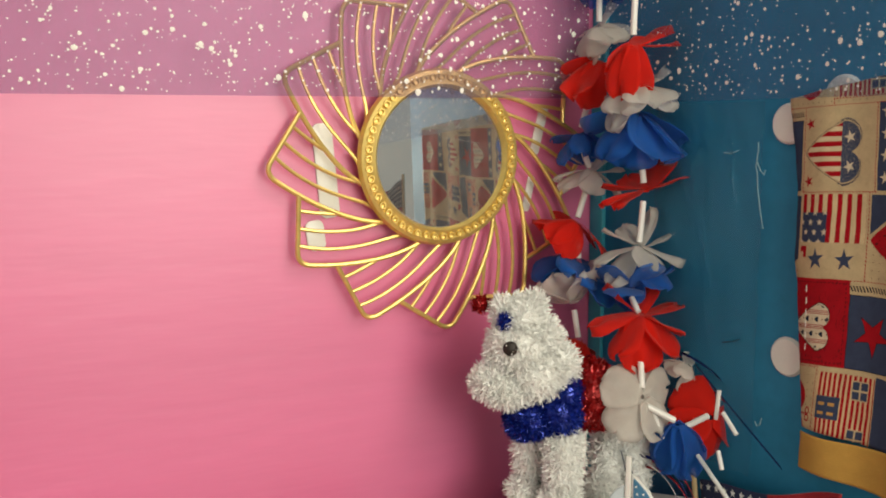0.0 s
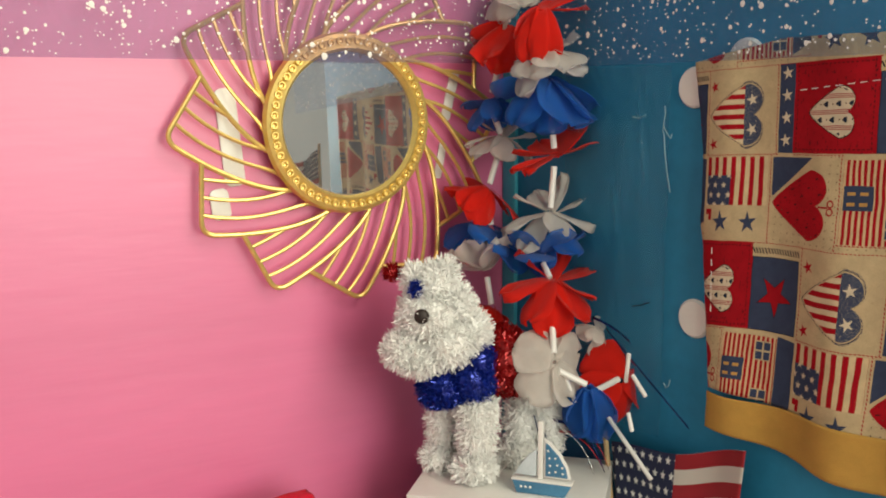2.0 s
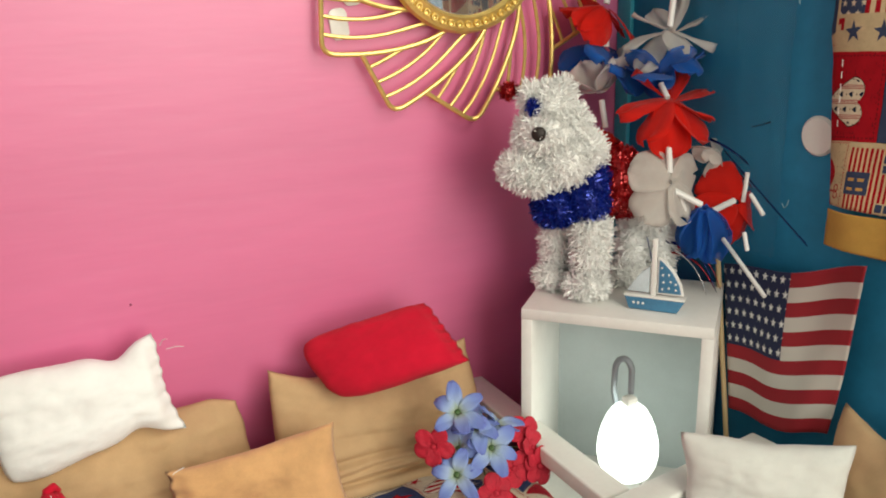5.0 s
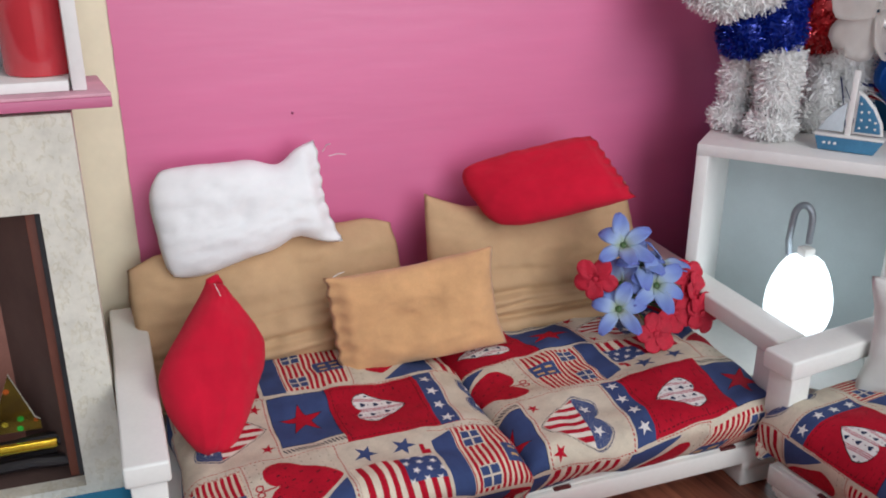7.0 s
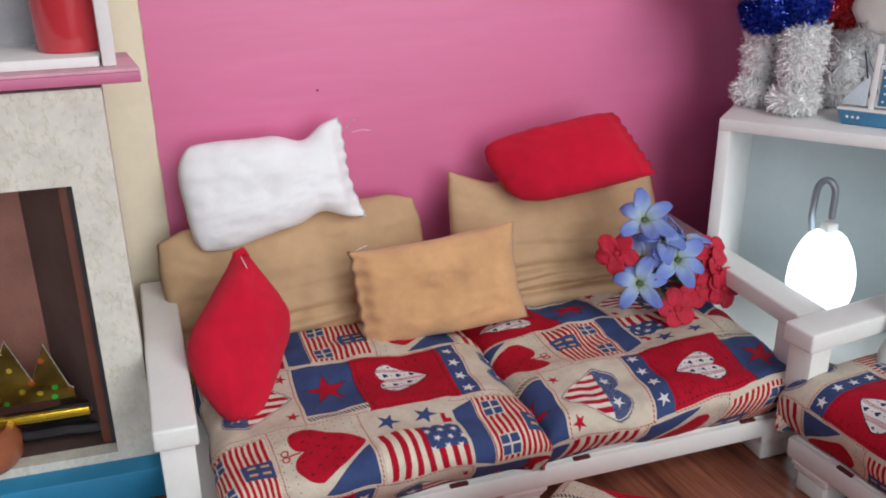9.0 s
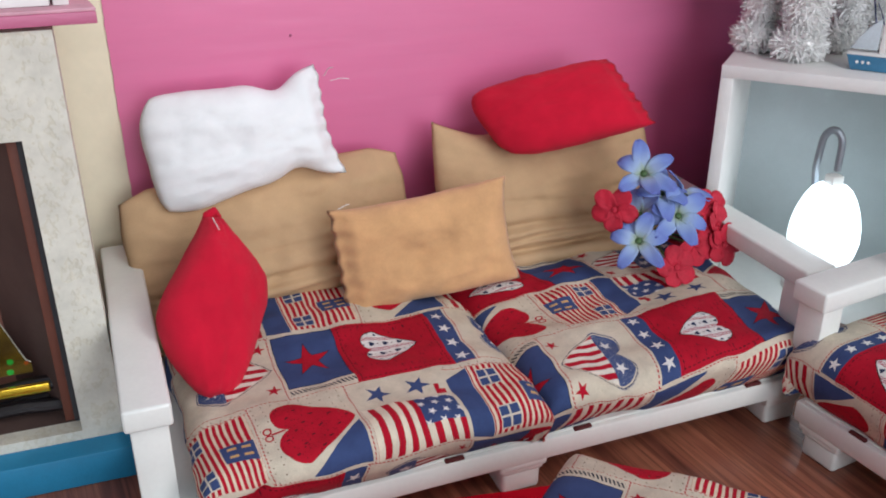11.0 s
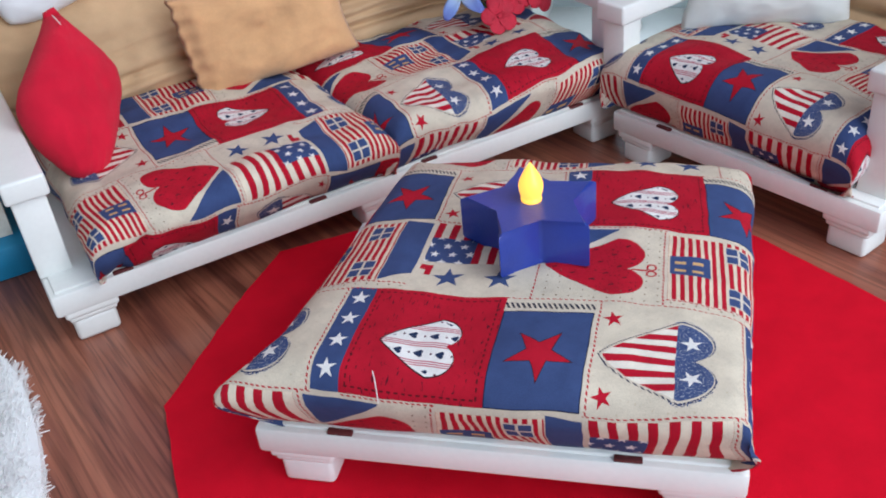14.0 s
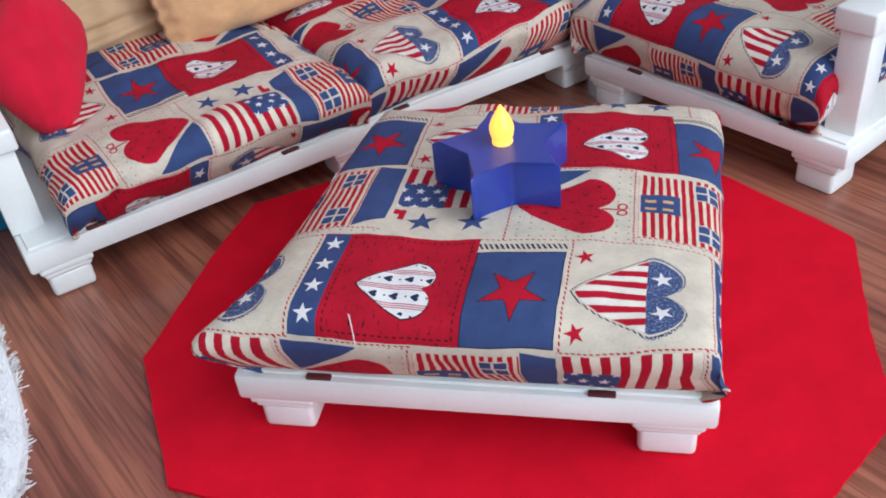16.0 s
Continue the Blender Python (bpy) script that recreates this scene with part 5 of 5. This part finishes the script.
garland = empty("flower_garland", pose(0, 0, 0), "red, white and blue cloth flower garland hanging in the corner", "garland")
STRAW = surface("white_straw_plastic", (0.78, 0.77, 0.75), 0.35, vary=0.05, coat=0.2)
DRAPE = 0.034   # the upper garland hangs this much nearer the corner
STRANDS = [
    [(-0.110, -0.110, 0.560, "w", 0.026, 0.3, (10, 0)), (-0.112, -0.110, 0.484, "r", 0.029, "tossed", (0, 0)), (-0.108, -0.111, 0.457, "w", 0.028, "bell", (0, 0)), (-0.107, -0.111, 0.440, "b", 0.034, "skirt", (0, 0)),
     (-0.101, -0.111, 0.389, "r", 0.028, "wing", (0, 0)), (-0.104, -0.111, 0.350, "w", 0.028, "ragged", (0, 0)), (-0.104, -0.111, 0.337, "b", 0.023, -0.8, (-5, -8)), (-0.108, -0.109, 0.324, "b", 0.027, 0.3, (-14, 14)),
     (-0.104, -0.112, 0.309, "r", 0.030, "drape", (0, 0)), (-0.103, -0.116, 0.264, "w", 0.0245, "open", (74, 12)), (-0.083, -0.127, 0.246, "b", 0.027, "hung", (12, -10)), (-0.056, -0.127, 0.247, "r", 0.026, "open", (70, -34))],
    [(-0.096, -0.050, 0.540, "b", 0.025, -0.5, (0, 8)), (-0.096, -0.050, 0.502, "w", 0.022, "bell", (0, -25)), (-0.098, -0.052, 0.478, "r", 0.030, "tossed", (0, 20)), (-0.112, -0.052, 0.428, "b", 0.022, -0.6, (0, 0)),
     (-0.103, -0.052, 0.402, "w", 0.024, "ragged", (0, 10)), (-0.115, -0.054, 0.366, "r", 0.026, -0.5, (24, 24)), (-0.114, -0.056, 0.338, "b", 0.031, -0.55, (20, 26)), (-0.117, -0.056, 0.313, "w", 0.027, 0.4, (-6, -10)), (-0.112, -0.056, 0.286, "r", 0.024, -0.6, (10, 10))]]
k = 0
for strand in STRANDS:
    far = [(0.76 * DRAPE * w, DRAPE * w) for w in (min(1.0, max(0.0, (q[2] - 0.27) / 0.07)) * (1.0 if strand is STRANDS[0] else 0.55) for q in strand)]
    strand = [(q[0] + dx, q[1] + dy, q[2] + 0.004 * dx / 0.026, *q[3:]) for q, (dx, dy) in zip(strand, far)]
    for (x, y, z, c, r, droop, (tx, ty)), nxt in zip(strand, strand[1:] + [None]):
        k += 1
        lei_flower(c, pose(x, y, z, tx, ty, 0), r, k * 1.37, 0.0 if droop in FLUNG else droop, garland, droop if droop in FLUNG else "")
        if nxt:
            p, q = Vector((x, y, z - 0.004)), Vector(nxt[:3]) + Vector((0, 0, 0.002))
            if (p - q).length > 0.010:
                part("straw", tube([p + (q - p) * 0.08, p + (q - p) * 0.92], 0.0021, 10), STRAW, garland, "white straw spacer")
for p, q in (((-0.097, -0.1175, 0.258), (-0.088, -0.1195, 0.236)), ((-0.070, -0.132, 0.2253), (-0.070, -0.1728, 0.198)), ((-0.070, -0.1495, 0.273), (-0.070, -0.1475, 0.254)), ((-0.070, -0.1535, 0.260), (-0.070, -0.1657, 0.2496)), ((-0.070, -0.1505, 0.2346), (-0.070, -0.1545, 0.2233))):
    part("straw", tube([p, q], 0.0014, 10), STRAW, garland, "white straw spacer")
lei_flower("w", pose(-0.062, -0.110, 0.278, 30, 30, 0), 0.015, 3.3, -0.5, garland)

# ---- tinsel sprig ----
sprig = empty("tinsel_sprig", pose(0, 0, 0), "curled navy, red and silver foil strands behind the garland", "tinsel")
FOILS = [surface("navy_foil", (0.01, 0.02, 0.14), 0.2, 0.8, bump=0.0), surface("red_foil", (0.4, 0.01, 0.02), 0.2, 0.8, bump=0.0), surface("silver_foil", (0.7, 0.7, 0.72), 0.2, 0.9, bump=0.0)]
STRIPS = [((-0.062, -0.104, 0.286), (-0.040, -0.130, 0.275), (-0.036, -0.150, 0.235), 0), ((-0.062, -0.118, 0.281), (-0.060, -0.146, 0.262), (-0.060, -0.192, 0.236), 0), ((-0.085, -0.105, 0.215), (-0.070, -0.120, 0.215), (-0.066, -0.128, 0.189), 1),
          ((-0.090, -0.105, 0.214), (-0.082, -0.122, 0.210), (-0.080, -0.130, 0.189), 2), ((-0.092, -0.100, 0.218), (-0.076, -0.120, 0.220), (-0.072, -0.131, 0.189), 0), ((-0.100, -0.098, 0.215), (-0.094, -0.100, 0.205), (-0.094, -0.104, 0.189), 0),
          ((-0.104, -0.096, 0.222), (-0.101, -0.098, 0.208), (-0.099, -0.102, 0.189), 0), ((-0.058, -0.112, 0.270), (-0.044, -0.128, 0.262), (-0.042, -0.142, 0.240), 1), ((-0.088, -0.100, 0.21), (-0.076, -0.116, 0.212), (-0.068, -0.124, 0.189), 1)]
for p, c, q, colour in STRIPS:
    p, c, q = Vector(p), Vector(c), Vector(q)
    path = [p.lerp(c, t).lerp(c.lerp(q, t), t) for t in np.linspace(0, 1, 12)]
    bm = bmesh.new()
    line = [(bm.verts.new(w + Vector((0, 0.0008, 0.0010))), bm.verts.new(w - Vector((0, 0.0008, 0.0010)))) for w in path]
    for (a, b2), (d, e) in zip(line, line[1:]):
        bm.faces.new((a, b2, e, d))
    ob = part("strand", bm, FOILS[colour], sprig)
    mod = ob.modifiers.new("thickness", "SOLIDIFY")
    mod.thickness = 0.0004

# ---- flags ----


def flag_cloth():
    m, tree, b = principled("flag_cotton", 0.85)
    uv = tree.nodes.new("ShaderNodeUVMap")
    uv.uv_map = "print"
    sep = tree.nodes.new("ShaderNodeSeparateXYZ")
    tree.links.new(uv.outputs[0], sep.inputs[0])
    u, v = Sock(tree, sep.outputs[0]), Sock(tree, sep.outputs[1])
    col = mix(tree, (v * 5.5).mod(1.0) < 0.5, (0.56, 0.53, 0.48), (0.30, 0.010, 0.020))
    can = (u < 0.52) * (v > 0.4545)
    col = mix(tree, can, col, (0.012, 0.018, 0.060))
    w = (v - 0.4545) * 11.0
    sh = w.op("FLOOR").mod(2.0) * 0.5
    cu, cv = (u * 15.0 + sh).mod(1.0) - 0.5, w.mod(1.0) - 0.5
    col = mix(tree, star(cu * 0.9, cv, 0.33) * can, col, (0.74, 0.74, 0.72))
    tree.links.new(col, b.inputs["Base Color"])
    add_bump(tree, b, noise_node(tree, 1500.0, 1.0), 0.2, 0.0005)
    return m


FLAG = flag_cloth()
STICK = surface("pale_wooden_stick", (0.50, 0.36, 0.19), 0.6, vary=0.15, scale=60.0, stretch=(1, 1, 0.2))


def hand_flag(m, corners, foot, top, seed, label):
    """A cloth flag between four corners (top left, top right, low right, low left) on a stick."""
    thing = empty("hand_flag", m, label, "flag", "small flags")
    part("stick", tube([foot, top], 0.0018, 10), STICK, thing, "pale wooden stick")
    a, b2, c, d = (Vector(q) for q in corners)
    out = (b2 - a).cross(d - a).normalized()
    bm = bmesh.new()
    lay = bm.loops.layers.uv.new("print")
    grid, uvs = [], {}
    for i in range(41):
        line = []
        for j in range(31):
            u, v = i / 40, j / 30
            w = 0.0035 * u * math.sin(7.0 * u + 2.2 * v + seed) + 0.0015 * math.sin(15 * u - 4 * v) * u
            vert = bm.verts.new(d.lerp(c, u).lerp(a.lerp(b2, u), v) + out * w + Vector((0, 0, -0.004 * math.sin(math.pi * u) + 0.0012 * math.sin(9 * u))))
            uvs[vert] = (u, v)
            line.append(vert)
        grid.append(line)
    for i in range(40):
        for j in range(30):
            f = bm.faces.new((grid[i][j], grid[i + 1][j], grid[i + 1][j + 1], grid[i][j + 1]))
            for lp in f.loops:
                lp[lay].uv = uvs[lp.vert]
    ob = part("cloth", bm, FLAG, thing, flat_angle=180)
    mod = ob.modifiers.new("thickness", "SOLIDIFY")
    mod.thickness, mod.offset = 0.0005, 0


hand_flag(pose(0, 0, 0), ((-0.0575, -0.1213, 0.2031), (-0.0515, -0.2306, 0.2324), (-0.0535, -0.2136, 0.1161), (-0.0595, -0.1383, 0.1022)), (-0.0639, -0.1556, 0.0025), (-0.0590, -0.1158, 0.2091), 0.4, "small cotton stars and stripes flag on a wooden stick")
hand_flag(pose(0, 0, 0), ((-0.012, -0.512, 0.404), (-0.026, -0.585, 0.385), (-0.024, -0.600, 0.325), (-0.012, -0.522, 0.338)), (-0.014, -0.520, 0.0025), (-0.012, -0.511, 0.410), 2.0, "small cotton stars and stripes flag by the blue wall")

# ---- flowers on the sofa ----
BLUEP, tree, b = principled("blue_silk_petal", 0.7)
tc = tree.nodes.new("ShaderNodeUVMap")
tc.uv_map = "print"
sp = tree.nodes.new("ShaderNodeSeparateXYZ")
tree.links.new(tc.outputs[0], sp.inputs[0])
tree.links.new(ramp(tree, sp.outputs[0], [(0.0, (0.30, 0.38, 0.24)), (0.28, (0.30, 0.40, 0.60)), (0.62, (0.17, 0.25, 0.56)), (1.0, (0.12, 0.16, 0.48))]), b.inputs["Base Color"])
add_bump(tree, b, noise_node(tree, 500.0, 2.0, stretch=(1, 1, 1)), 0.2, 0.0005)
REDP = surface("red_silk_petal", (0.50, 0.010, 0.035), 0.75, vary=0.2, scale=120.0, grain=900.0)
STEM = surface("green_stem", (0.05, 0.11, 0.03), 0.6)
bouquet = empty("silk_bouquet", pose(0, 0, 0), "bunch of blue and red silk flowers lying on the sofa", "flowers")


def petal(length, width, curl, round_tip, spin, lift, lay_name="print"):
    bm = bmesh.new()
    lay = bm.loops.layers.uv.new(lay_name)
    n, mm = 10, 6
    grid, uvs = [], {}
    for i in range(n + 1):
        t = i / n
        wd = width * (math.sin(math.pi * min(1.0, 0.10 + (0.84 if not round_tip else 0.88) * t ** (1.05 if not round_tip else 1.3))) ** (0.68 if not round_tip else 0.55))
        line = []
        for j in range(mm + 1):
            c = 2 * j / mm - 1
            vert = bm.verts.new((0.0015 + length * t, wd * c / 2, lift * length * t - curl * length * t * t + 0.10 * width * c * c * (1 - t) + 0.04 * width * math.sin(9 * t + 5 * c)))
            uvs[vert] = (t, c)
            line.append(vert)
        grid.append(line)
    for i in range(n):
        for j in range(mm):
            f = bm.faces.new((grid[i][j], grid[i + 1][j], grid[i + 1][j + 1], grid[i][j + 1]))
            for lp in f.loops:
                lp[lay].uv = uvs[lp.vert]
    bmesh.ops.transform(bm, matrix=pose(0, 0, 0, 0, 0, spin), verts=bm.verts)
    return bm


def blossom(kind, place, face, seed):
    """One flower that looks along face."""
    base = part(kind + "_flower", lathe([(0.0003, -0.004), (0.0016, -0.002), (0.0018, 0.0012), (0.0003, 0.0020)], 10), STEM if kind == "blue" else REDP, bouquet, kind + " silk flower")
    base.matrix_basis = Matrix.Translation(place) @ Vector(face).to_track_quat("Z", "Y").to_matrix().to_4x4() @ pose(0, 0, 0, 0, 0, seed * 40)
    r = random.Random(int(seed * 10))
    for k in range(6 if kind == "blue" else 5):
        if kind == "blue":
            ob = part("petal", petal(0.0172 * r.uniform(0.8, 1.12), 0.0098 * r.uniform(0.85, 1.15), r.uniform(0.1, 0.9), False, 60 * k + r.uniform(-13, 13), r.uniform(0.3, 0.9)), BLUEP, base, flat_angle=180)
        else:
            ob = part("petal", petal(0.0112 * r.uniform(0.9, 1.12), 0.0112, r.uniform(0.1, 0.35), True, 72 * k + r.uniform(-6, 6), r.uniform(0.15, 0.4)), REDP, base, flat_angle=180)
        mod = ob.modifiers.new("thickness", "SOLIDIFY")
        mod.thickness, mod.offset = 0.0004, 0


for kind, place, face, seed in (("blue", (-0.2542, -0.108, 0.1325), (-0.30, -0.60, 0.75), 1), ("blue", (-0.2379, -0.122, 0.1100), (-0.15, -0.75, 0.65), 2.2), ("blue", (-0.2632, -0.124, 0.0990), (-0.45, -0.65, 0.60), 3.1), ("blue", (-0.2254, -0.106, 0.1160), (0.50, -0.20, 0.85), 4.4), ("blue", (-0.2424, -0.110, 0.1190), (-0.10, -0.20, 1.0), 5.3), ("blue", (-0.2547, -0.110, 0.1080), (-0.70, -0.30, 0.6), 6.1),
                                ("red", (-0.2722, -0.110, 0.1140), (-0.6, -0.7, 0.2), 1.5), ("red", (-0.2049, -0.106, 0.1040), (0.1, -0.8, 0.5), 2.5), ("red", (-0.1990, -0.116, 0.0830), (0.1, -0.95, 0.3), 3.5), ("red", (-0.2358, -0.124, 0.0780), (-0.2, -0.95, 0.4), 4.5), ("red", (-0.2170, -0.114, 0.0850), (0.0, -0.9, 0.3), 6.5), ("red", (-0.2011, -0.110, 0.0950), (0.5, -0.8, 0.4), 7.5)):
    blossom(kind, place, face, seed)
    part("stem", tube([Vector(place) + Vector((0, 0.002, -0.001)), Vector(place).lerp(Vector((-0.222, -0.072, 0.075)), 0.6) + Vector((0, 0.006, 0)), (-0.222, -0.066, 0.070)], 0.0008, 6), STEM, bouquet)

# ---- snow border ----
def sheer(name, tint, haze):
    """A thin see-through film with faint milky streaks."""
    m, tree, b = principled(name, 0.5)
    b.inputs["Base Color"].default_value = (*haze, 1)
    tr = tree.nodes.new("ShaderNodeBsdfTransparent")
    tr.inputs[0].default_value = (*tint, 1)
    mx = tree.nodes.new("ShaderNodeMixShader")
    fz = noise_node(tree, 130.0, 2.0, 0.6, (3, 3, 0.6))
    fr = tree.nodes.new("ShaderNodeMapRange")
    fr.inputs[3].default_value, fr.inputs[4].default_value = 0.03, 0.16
    tree.links.new(fz, fr.inputs[0])
    tree.links.new(fr.outputs[0], mx.inputs[0])
    tree.links.new(tr.outputs[0], mx.inputs[1])
    tree.links.new(b.outputs[0], mx.inputs[2])
    tree.links.new(mx.outputs[0], tree.nodes["Material Output"].inputs[0])
    return m


VIOLETFILM = sheer("sheer_violet_film", (0.80, 0.75, 0.85), (0.34, 0.32, 0.42))
BLUEFILM = sheer("sheer_blue_film", (0.88, 0.90, 0.95), (0.14, 0.28, 0.42))
SNOW = surface("white_paint_drops", (0.80, 0.77, 0.74), 0.6, vary=0.06, bump=0.0)


def snow_border(m, length, seed, film_material, label):
    """A sheer strip with white drops along the top of a wall; local x along the wall, local z up."""
    thing = empty("snow_border", m, label, "border", "snow borders")
    film = part("film", block((length, 0.0003, 0.12), (length / 2, 0, 0.06)), film_material, thing, "sheer tinted film")
    film.visible_shadow = False
    r = np.random.default_rng(seed)
    verts, faces = [], []
    for q in range(int(3500 * length)):
        x, z = r.uniform(0, length), 0.002 + 0.116 * r.uniform(0, 1) ** 1.1
        rad = 0.00030 + 0.0013 * r.uniform(0, 1) ** 9 + 0.0006 * r.uniform(0, 1) ** 2.5
        e, t = r.uniform(0.75, 1.3), r.uniform(0, 3)
        base = len(verts)
        for k in range(9):
            a = 2 * math.pi * k / 9
            w = rad * (1 + 0.07 * math.sin(3 * a + t))
            verts.append((x + w * math.cos(a), -0.0003, z + w * e * math.sin(a)))
        verts.append((x, -0.0003 - rad * 0.35, z))
        faces += [(base + k, base + (k + 1) % 9, base + 9) for k in range(9)]
    me = bpy.data.meshes.new("snow_spatter")
    me.from_pydata(verts, [], faces)
    me.materials.append(SNOW)
    me.shade_smooth()
    ob = new("snow_spatter", me)
    ob.parent = thing
    tagged(ob, "white paint drops like falling snow", kind="stuff")


snow_border(pose(-0.70, -0.0190, 0.4560), 0.618, 5, VIOLETFILM, "sheer violet border with white snow drops along the pink wall")
snow_border(EASTM @ pose(0.020, -0.0125, 0.4520), 0.60, 9, BLUEFILM, "sheer blue border with white snow drops along the blue wall")

# ---- clear film on the blue wall ----
CLEAR, tree, b = principled("clear_glossy_film", 0.08)
tr = tree.nodes.new("ShaderNodeBsdfTransparent")
tr.inputs[0].default_value = (0.93, 0.97, 0.98, 1)
mx = tree.nodes.new("ShaderNodeMixShader")
mx.inputs[0].default_value = 0.20
b.inputs["Base Color"].default_value = (0.05, 0.22, 0.34, 1)
tree.links.new(tr.outputs[0], mx.inputs[1])
tree.links.new(b.outputs[0], mx.inputs[2])
tree.links.new(mx.outputs[0], tree.nodes["Material Output"].inputs[0])
CREASES = (((0.132, 0.430), (0.135, 0.420)), ((0.135, 0.420), (0.134, 0.405)), ((0.134, 0.405), (0.139, 0.382)), ((0.135, 0.420), (0.141, 0.415)), ((0.108, 0.425), (0.122, 0.428)), ((0.100, 0.408), (0.106, 0.419)), ((0.112, 0.372), (0.116, 0.345)), ((0.124, 0.414), (0.121, 0.400)))


def film_bulge(x, z):
    """How far the film stands off the wall: soft waves and a few sharp creases."""
    out = 0.0045 + 0.0016 * noise.noise(Vector((x * 70, z * 30, 2))) + 0.0008 * noise.noise(Vector((x * 190 + z * 40, z * 120, 7))) + 0.0004 * noise.noise(Vector((x * 420, z * 330, 4)))
    for (x0, z0), (x1, z1) in CREASES:
        dx, dz = x1 - x0, z1 - z0
        t = min(1.0, max(0.0, ((x - x0) * dx + (z - z0) * dz) / (dx * dx + dz * dz)))
        d2 = (x - x0 - t * dx) ** 2 + (z - z0 - t * dz) ** 2
        out += 0.0021 * math.exp(-d2 / 0.0009 ** 2)
    return out


bm = bmesh.new()
FINE, TALL = 180, 330
grid = [[bm.verts.new((x, -film_bulge(x, z), z)) for z in np.linspace(0.215, 0.451, TALL + 1)] for x in np.linspace(0.066, 0.156, FINE + 1)]
for i in range(FINE):
    for j in range(TALL):
        bm.faces.new((grid[i][j], grid[i + 1][j], grid[i + 1][j + 1], grid[i][j + 1]))
film = part("cellophane", bm, CLEAR, flat_angle=180)
film.matrix_basis = EASTM
film.visible_shadow = False
tagged(film, "clear crinkled cellophane taped to the blue wall", "film")

# Glints put in as pale glossy tubes along the film's creases.
GLINT, tree, b = principled("shiny_film_fold", 0.16)
b.inputs["Base Color"].default_value = (0.25, 0.45, 0.52, 1)
b.inputs["Specular IOR Level"].default_value = 1.0
folds = (((0.1335, 0.4345), (0.1348, 0.4300), (0.1340, 0.4270), (0.1335, 0.4225), (0.1328, 0.4195)), ((0.1328, 0.4195), (0.1342, 0.4175), (0.1352, 0.4060), (0.1372, 0.3935), (0.1395, 0.3820)), ((0.1335, 0.4225), (0.1368, 0.4175), (0.1395, 0.4150), (0.1402, 0.4178)), ((0.1080, 0.4275), (0.1130, 0.4270), (0.1190, 0.4290)), ((0.1392, 0.2600), (0.1410, 0.2572), (0.1432, 0.2590), (0.1440, 0.2632)))
for line in folds:
    part("crease", tube([(x + 0.0185, -film_bulge(x + 0.0185, z) - 0.0004, z - 0.008) for x, z in line], 0.00034, 8), GLINT, film, "bright crease in the film")

# ---- small marks and threads ----
THREAD = surface("black_sewing_thread", (0.01, 0.01, 0.012), 0.7, bump=0.0)
mark = part("thread", tube([(0.1273, -0.0010, 0.2963), (0.1345, -0.0016, 0.2982), (0.1416, -0.0010, 0.3013)], 0.0004, 6), THREAD)
mark.matrix_basis = EASTM
tagged(mark, "short black sewing thread stuck to the blue wall", "thread")
WTHREAD = surface("white_sewing_thread", (0.8, 0.79, 0.76), 0.7, bump=0.0)
mark = part("thread", tube([(0.0, 0.0, 0.0), (-0.0003, 0.001, 0.004), (-0.0005, 0.0015, 0.0085), (-0.0009, 0.002, 0.0125)], 0.0002, 6), WTHREAD)
mark.matrix_basis = TABLE @ pose(0.058, -0.0130, 0.0632)
tagged(mark, "loose white thread end standing on the ottoman cushion", "thread")
nail = part("nail", lathe([(0.0002, 0.0), (0.0008, 0.0), (0.0007, 0.0006), (0.0002, 0.0008)], 14), surface("dark_nail_head", (0.30, 0.05, 0.13), 0.5, bump=0.0))
nail.matrix_basis = pose(-0.4300, -0.0001, 0.2013, 90, 0, 0)
tagged(nail, "small dark nail head in the pink wall", "nail")
ENDS = [(-0.4200, -0.040, 0.1865, 0.004, -0.006, 0.006), (-0.4165, -0.040, 0.1835, 0.010, -0.003, 0.001), (-0.4915, -0.0905, 0.1325, 0.002, -0.009, -0.003), (-0.4205, -0.0900, 0.1300, -0.007, -0.003, -0.001)]
for x, y, z, dx, dy, dz in ENDS:
    end = part("thread", tube([(0, 0, 0), (dx * 0.5, dy * 0.5 - 0.0008, dz * 0.7 + 0.001), (dx, dy, dz)], 0.00022, 6), WTHREAD)
    end.matrix_basis = pose(x, y, z)
    tagged(end, "loose white thread end at a pillow corner", "thread", "thread ends")
